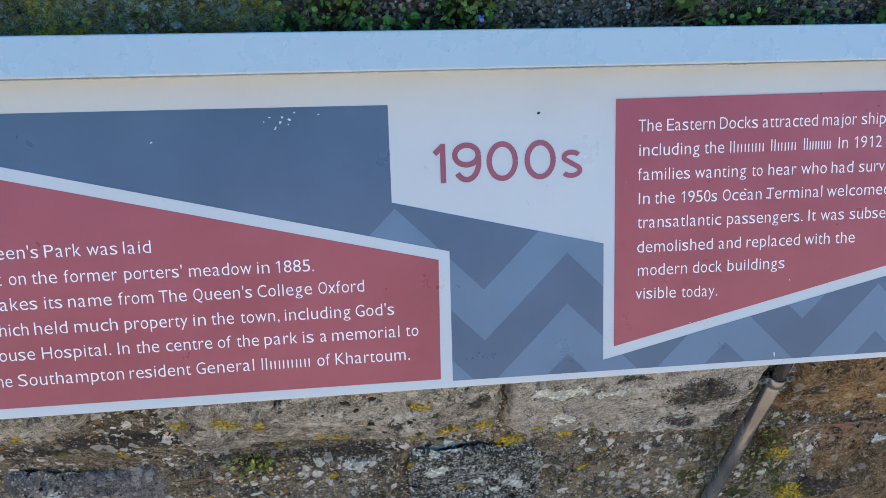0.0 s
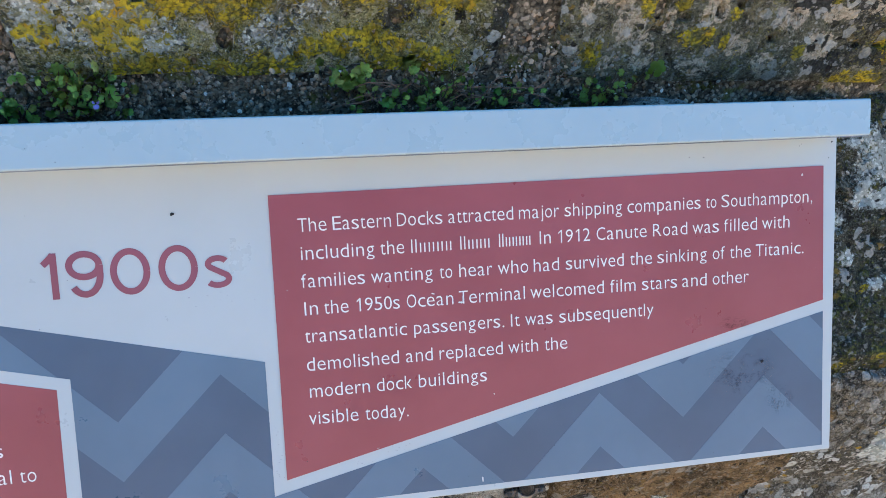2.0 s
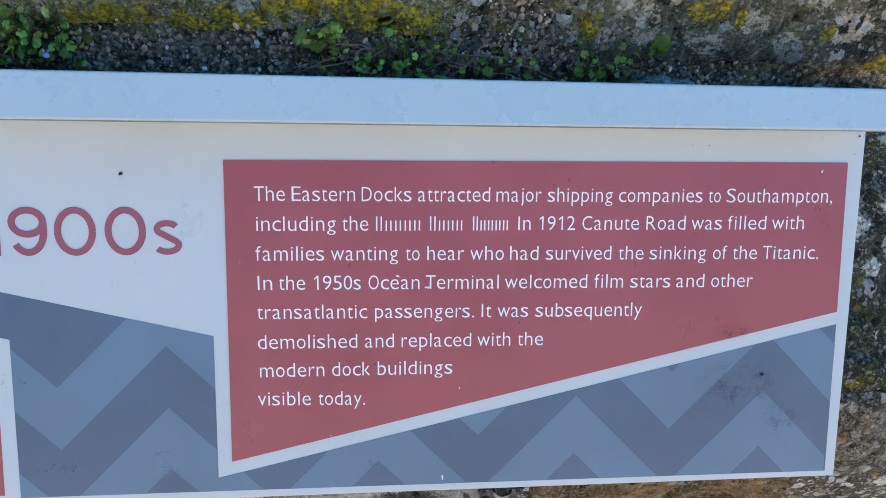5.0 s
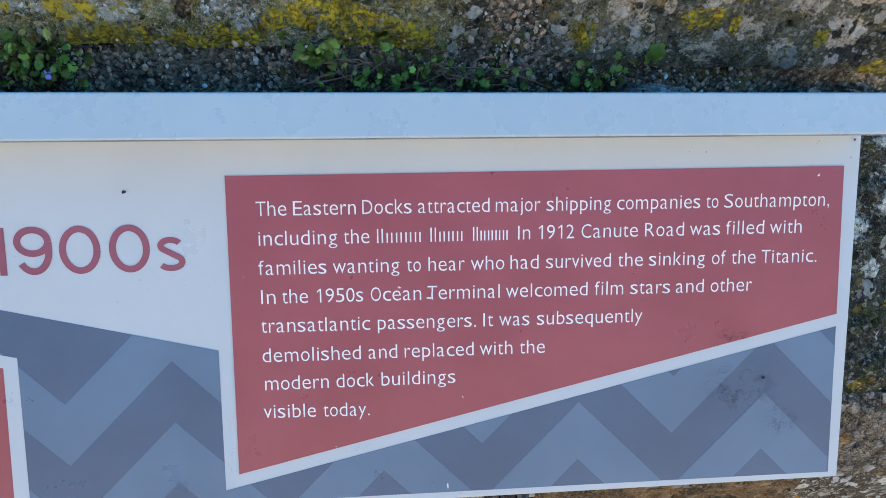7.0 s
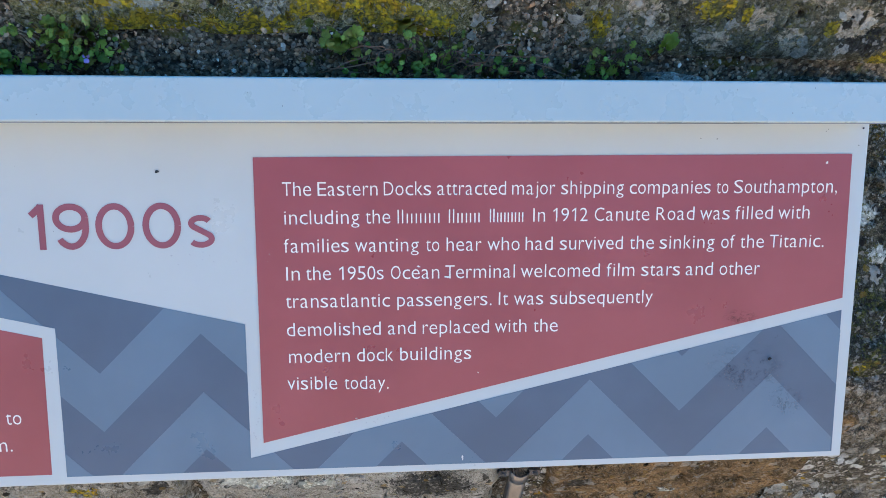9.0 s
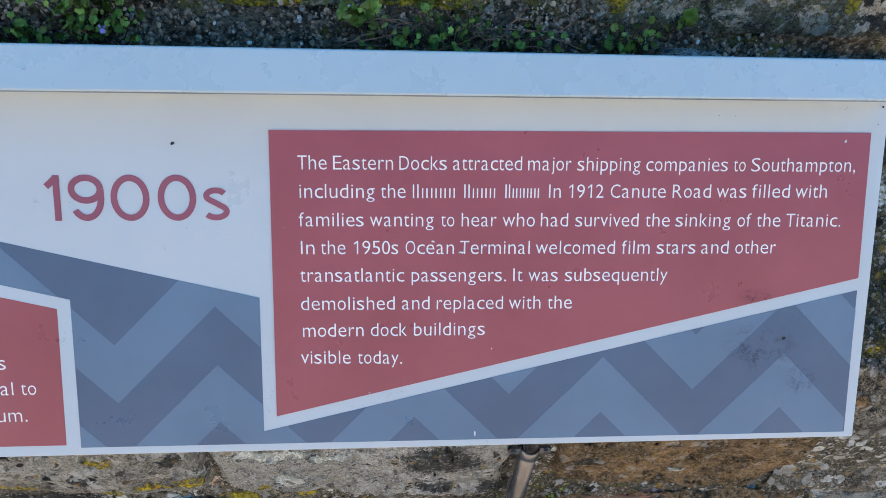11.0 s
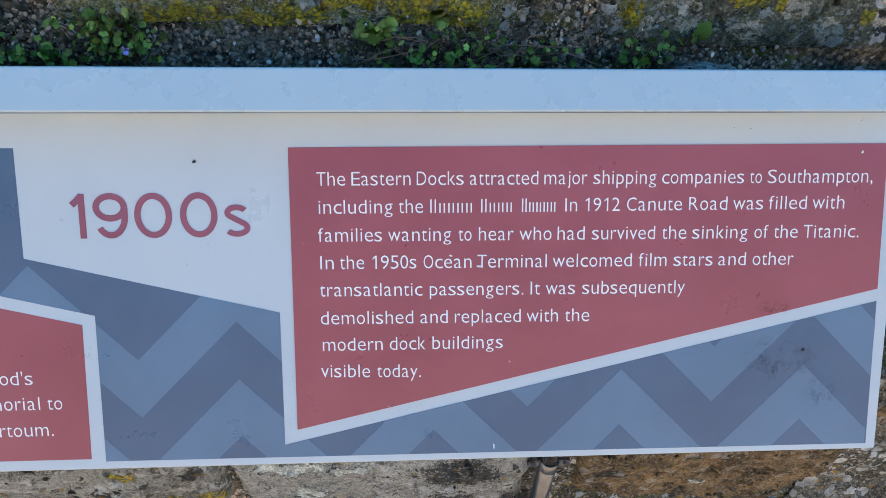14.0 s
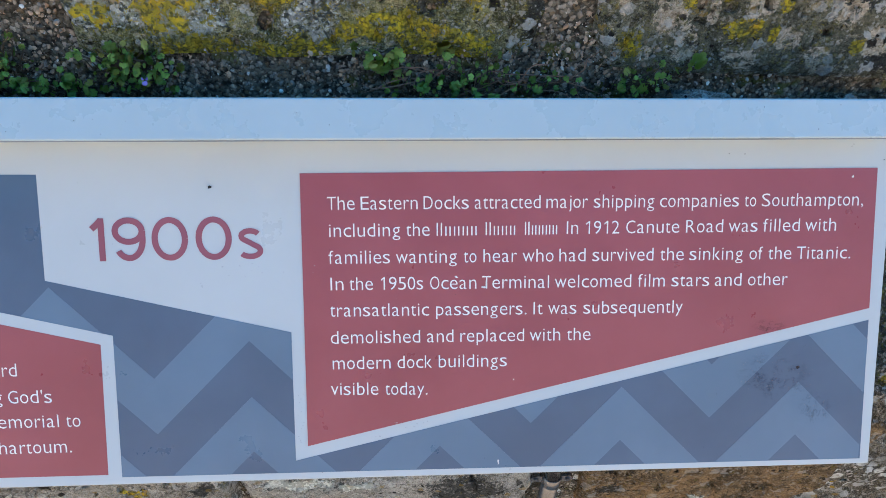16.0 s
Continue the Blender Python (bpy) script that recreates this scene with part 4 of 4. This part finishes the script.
def mortar_bed():
    """The wall's body, with its gravelly mortar in the joints."""
    x, z = np.meshgrid(np.arange(-0.95, 0.96, 0.0035), np.arange(0.62, 1.075, 0.0035))
    y = wall_y(z) + 0.001 - fbm(x, z, 14, 6, 420, 0.6) * 0.03 - fbm(x, z, 120, 3, 430) * 0.008
    me = grid_mesh("mortar", x, y, z, crusts(x, z, 5, 0.25, 0.1, 0.1, 0.15))
    part_from("mortar", me, M_BED, wall, "earthy old mortar between the stones", smooth=True)
    x, z = np.meshgrid(np.arange(-0.95, 0.96, 0.005), np.arange(1.05, 1.64, 0.005))
    y = wall_y(z) + 0.004 + 0.005 * np.clip((1.4 - z) / 0.02, 0, 1) - fbm(x, z, 25, 5, 400) * 0.02 - fbm(x, z, 160, 3, 410) * 0.008
    me = grid_mesh("mortar", x, y, z, {})
    part_from("mortar", me, M_MORTAR, wall, "dark gravelly mortar", smooth=True)
    # the solid core behind it, rising past the view and down to the ground
    bm = bmesh.new()
    back = 0.75
    zs = (-0.35, 0.3, 0.62, 0.9, 1.03, 1.2, 1.36, 1.46, 1.67, 1.85)
    for xa, xb in ((-7.0, 7.0),):
        f = [(bm.verts.new((xa, float(wall_y(s)) + 0.03 - 0.4 * max(0, 0.3 - s), s)), bm.verts.new((xb, float(wall_y(s)) + 0.03 - 0.4 * max(0, 0.3 - s), s))) for s in zs]
        b = [(bm.verts.new((xa, back - 0.466 * (s - 0.62), s)), bm.verts.new((xb, back - 0.466 * (s - 0.62), s))) for s in zs]
        for i in range(len(zs) - 1):
            bm.faces.new((f[i][0], f[i][1], f[i + 1][1], f[i + 1][0]))
            bm.faces.new((b[i][1], b[i][0], b[i + 1][0], b[i + 1][1]))
            for s in (0, 1):
                bm.faces.new((f[i][s], f[i + 1][s], b[i + 1][s], b[i][s]))
        bm.faces.new((f[-1][0], f[-1][1], b[-1][1], b[-1][0]))
        bm.faces.new((f[0][1], f[0][0], b[0][0], b[0][1]))
    part("wall_core", bm, M_STONE_DARK, wall)


mortar_bed()


def pebbles():
    """Grit and small stones set in the joints, in one mesh."""
    rng = random.Random(12)
    shape = bmesh.new()
    bmesh.ops.create_icosphere(shape, subdivisions=1, radius=1.0)
    base_v = [v.co.copy() for v in shape.verts]
    base_f = [[v.index for v in f.verts] for f in shape.faces]
    shape.free()
    verts, faces = [], []

    def drop(x, z, r, lift):
        y = float(wall_y(z)) + 0.004 + 0.005 * min(1, max(0, (1.4 - z) / 0.02)) - lift
        turn = Euler((rng.random() * 6, rng.random() * 6, rng.random() * 6)).to_matrix()
        s = Vector((r * rng.uniform(0.7, 1.4), r * rng.uniform(0.5, 0.9), r * rng.uniform(0.6, 1.1)))
        start = len(verts)
        for v in base_v:
            k = 1 + rng.uniform(-0.32, 0.25)
            p = turn @ Vector((v.x * s.x * k, v.y * s.y * k, v.z * s.z * k))
            verts.append((x + p.x, y + p.y, z + p.z))
        for f in base_f:
            faces.append([start + i for i in f])

    for x0, x1, z0, z1, count, big in ((-0.3, 0.43, 1.362, 1.404, 2300, 0.0022), (-0.29, -0.18, 1.37, 1.53, 1100, 0.0021), (0.2, 0.25, 1.38, 1.43, 160, 0.0023), (-0.62, 0.5, 0.87, 0.93, 420, 0.003), (-0.56, -0.45, 0.9, 1.0, 160, 0.003), (0.2, 0.29, 0.72, 0.98, 220, 0.003), (0.5, 0.62, 1.05, 1.09, 160, 0.003), (-0.12, -0.06, 0.88, 1.0, 120, 0.003), (-0.7, -0.48, 0.76, 0.96, 160, 0.003)):
        for i in range(count):
            drop(rng.uniform(x0, x1), rng.uniform(z0, z1), big * (0.3 + 1.1 * rng.random() ** 3.2), rng.uniform(0.0, 0.008))
    me = bpy.data.meshes.new("grit")
    me.from_pydata(verts, [], faces)
    tagged(part_from("grit", me, M_PEBBLE, wall, "mixed grit and small pebbles"), kind="stuff")


pebbles()


# ---- plants in the joints ----
def leaf_mesh(name, lobes, seed):
    """A rounded, shallowly lobed leaf, slightly cupped, 1 across, facing -y with its stalk at the origin."""
    rng = random.Random(seed)
    bm = bmesh.new()
    n = lobes * 6
    rim, mid = [], []
    for i in range(n + 1):
        a = radians(-84) + radians(348) * i / n
        k = abs(math.sin(math.pi * lobes * i / n)) ** 0.7
        r = 0.5 * (0.74 + 0.26 * k) * (1 - 0.08 * rng.random())
        x, z = r * math.cos(a), r * math.sin(a)
        rim.append(bm.verts.new((x, 0.10 * (x * x + z * z) * 4 - 0.025 * k + rng.uniform(-0.012, 0.012), z)))
        mid.append(bm.verts.new((x * 0.5, -0.03 + 0.01 * k, z * 0.5)))
    hub = bm.verts.new((0, 0.03, -0.02))
    for i in range(n):
        bm.faces.new((mid[i], mid[i + 1], rim[i + 1], rim[i]))
        bm.faces.new((hub, mid[i + 1], mid[i]))
    bmesh.ops.solidify(bm, geom=bm.faces[:], thickness=0.02)
    me = bpy.data.meshes.new(name)
    bm.to_mesh(me)
    bm.free()
    me.polygons.foreach_set("use_smooth", [True] * len(me.polygons))
    return me


LEAVES = [leaf_mesh("leaf", lobes, i) for i, lobes in enumerate((5, 5, 7, 6))]
YOUNG = [leaf_mesh("leaf", lobes, 20 + i) for i, lobes in enumerate((5, 7))]
for me in LEAVES:
    me.materials.append(M_LEAF)
for me in YOUNG:
    me.materials.append(M_LEAF_YELLOW)


def plant(x, z, spread_x, spread_z, count, size, seed, label, reach=0.03, yellow=0.12, named=()):
    """A tuft of creeping wall plant: a stem for each leaf and the leaves, facing out of the wall."""
    rng = random.Random(seed)
    root = thing("wall_toadflax", (x, float(wall_y(z)) + 0.004, z), label, "plant", "creeping plants in the wall joints")
    spots = [(rng.gauss(x, spread_x), rng.gauss(z, spread_z), size * rng.uniform(0.2, 0.62) * (1.35 if rng.random() < 0.15 else 1)) for i in range(int(count * 2.7))]
    spots += list(named)
    for lx, lz, s in spots:
        lz = max(lz, z - 1.6 * spread_z)
        deep = float(wall_y(lz))
        ly = deep - rng.uniform(0.004, reach)
        me = rng.choice(YOUNG) if rng.random() < yellow else rng.choice(LEAVES)
        leaf = new("leaf", me)
        leaf.parent = root
        leaf.matrix_basis = Matrix.Translation(Vector((lx, ly, lz)) - Vector(root["base"])) @ Euler((radians(rng.gauss(-24, 34)), radians(rng.uniform(-180, 180)), radians(rng.gauss(0, 36)))).to_matrix().to_4x4() @ Matrix.Diagonal((s, s, s, 1))
        foot = Vector((x + (lx - x) * 0.5 + rng.gauss(0, 0.006), deep + 0.012, min(lz, z) - rng.uniform(0.0, 0.01)))
        bend = foot.lerp(Vector((lx, ly, lz)), 0.6) + Vector((rng.gauss(0, 0.004), -0.004, 0.003))
        bm = bmesh.new()
        add_tube(bm, [foot, bend, (lx, ly + 0.0006, lz)], [0.0006, 0.0005, 0.0004], 5, False)
        part("stem", bm, M_STEM, root)
    return root


G = "creeping plant with rounded lobed green leaves"
plant(-0.255, 1.394, 0.02, 0.0125, 46, 0.0135, 1, G + " in the mortar joint")
plant(-0.205, 1.374, 0.022, 0.006, 14, 0.017, 2, G + " low on the joint")
main = plant(-0.138, 1.386, 0.018, 0.010, 46, 0.0155, 3, G + " and one lilac flower", yellow=0.25)
plant(0.07, 1.389, 0.012, 0.008, 9, 0.017, 4, G + " with pale new leaves", yellow=0.3, named=((0.058, 1.392, 0.017), (0.07, 1.386, 0.019), (0.083, 1.396, 0.015)))
plant(0.105, 1.374, 0.02, 0.006, 10, 0.015, 5, G + " half hidden behind the rail", yellow=0.05)
plant(0.145, 1.378, 0.014, 0.01, 16, 0.013, 6, G + " in the dark joint", yellow=0.05, named=((0.123, 1.401, 0.018), (0.136, 1.388, 0.015)))
plant(0.205, 1.374, 0.022, 0.007, 14, 0.013, 7, G + " among dry stems", yellow=0.08)
plant(0.296, 1.374, 0.014, 0.007, 14, 0.015, 8, G + " with yellowish leaves", yellow=0.4)
plant(0.335, 1.388, 0.004, 0.003, 2, 0.012, 9, "single bright green lobed leaf on a thin stem", yellow=0.0, named=((0.335, 1.392, 0.0175),))
plant(-0.292, 1.376, 0.018, 0.007, 12, 0.016, 10, G + " in deep shade")
plant(-0.42, 1.38, 0.03, 0.006, 5, 0.013, 13, G + " spread along the joint")
plant(-0.38, 0.885, 0.016, 0.012, 26, 0.012, 11, G + " under a stone", yellow=0.2)
plant(0.295, 0.835, 0.014, 0.026, 26, 0.011, 12, G + " behind the strut", yellow=0.1)


def flower(x, z, parent):
    """A two-lipped lilac flower."""
    p = Vector((x, float(wall_y(z)) - 0.03, z))
    for a, r in ((90, 0.0015), (35, 0.0013), (145, 0.0013), (250, 0.0017), (290, 0.0017)):
        bm = bmesh.new()
        bmesh.ops.create_uvsphere(bm, u_segments=10, v_segments=6, radius=1.0)
        c = p + Vector((math.cos(radians(a)) * 0.0019, 0, math.sin(radians(a)) * 0.0024))
        for v in bm.verts:
            v.co = c + Vector((v.co.x * r, v.co.y * 0.0008, v.co.z * r * 1.15))
        part("petal", bm, M_PETAL, parent, "lilac petal", smooth=True)


flower(-0.124, 1.3765, main)


def dry_stems():
    rng = random.Random(33)
    for x, z, length, count in ((0.2, 1.378, 0.06, 10), (0.11, 1.38, 0.05, 6), (0.37, 0.86, 0.05, 16), (0.33, 0.86, 0.05, 10), (-0.40, 0.86, 0.03, 14)):
        root = thing("dry_stems", (x, float(wall_y(z)) + 0.006, z), "tangle of thin dry brown stems in the joint", "plant", "dry stems in the wall joints")
        for i in range(count):
            a = rng.uniform(-0.5, 0.5) + (math.pi if rng.random() < 0.5 else 0)
            p = Vector((x + rng.gauss(0, 0.02), 0, z + rng.gauss(0, 0.006)))
            pts = []
            for k in range(6):
                q = p + Vector((math.cos(a), 0, math.sin(a) * 0.6)) * length * k / 5 * rng.uniform(0.8, 1.1)
                pts.append((q.x, float(wall_y(q.z)) - 0.004 - 0.012 * math.sin(math.pi * k / 5) + rng.uniform(-0.001, 0.001), q.z))
                a += rng.gauss(0, 0.22)
            bm = bmesh.new()
            add_tube(bm, pts, [0.0006, 0.0006, 0.0005, 0.0005, 0.0004, 0.0003], 5)
            part("stem", bm, M_DRY, root)


dry_stems()

# ---- ground, and an unseen far wall added to bounce warm light at the shaded side ----
bm = bmesh.new()
bmesh.ops.create_grid(bm, x_segments=60, y_segments=60, size=400)
me = bpy.data.meshes.new("ground")
bm.to_mesh(me)
bm.free()
me.materials.append(M_GROUND)
ground = tagged(new("ground", me), "unseen ground in front of the wall, tinted warm for bounce light", "ground", kind="structure")
bm = bmesh.new()
bmesh.ops.create_cube(bm, size=1.0)
for v in bm.verts:
    v.co = Vector((v.co.x * 60, v.co.y * 0.5 - 16.0, (v.co.z + 0.5) * 8.0))
bmesh.ops.bevel(bm, geom=bm.edges[:], offset=0.04, segments=2, affect="EDGES")
me = bpy.data.meshes.new("wall_far")
bm.to_mesh(me)
bm.free()
me.materials.append(M_BOUNCE_WALL)
tagged(new("wall_far", me), "unseen added wall that sends warm light and reflections to the board", "wall", kind="structure")
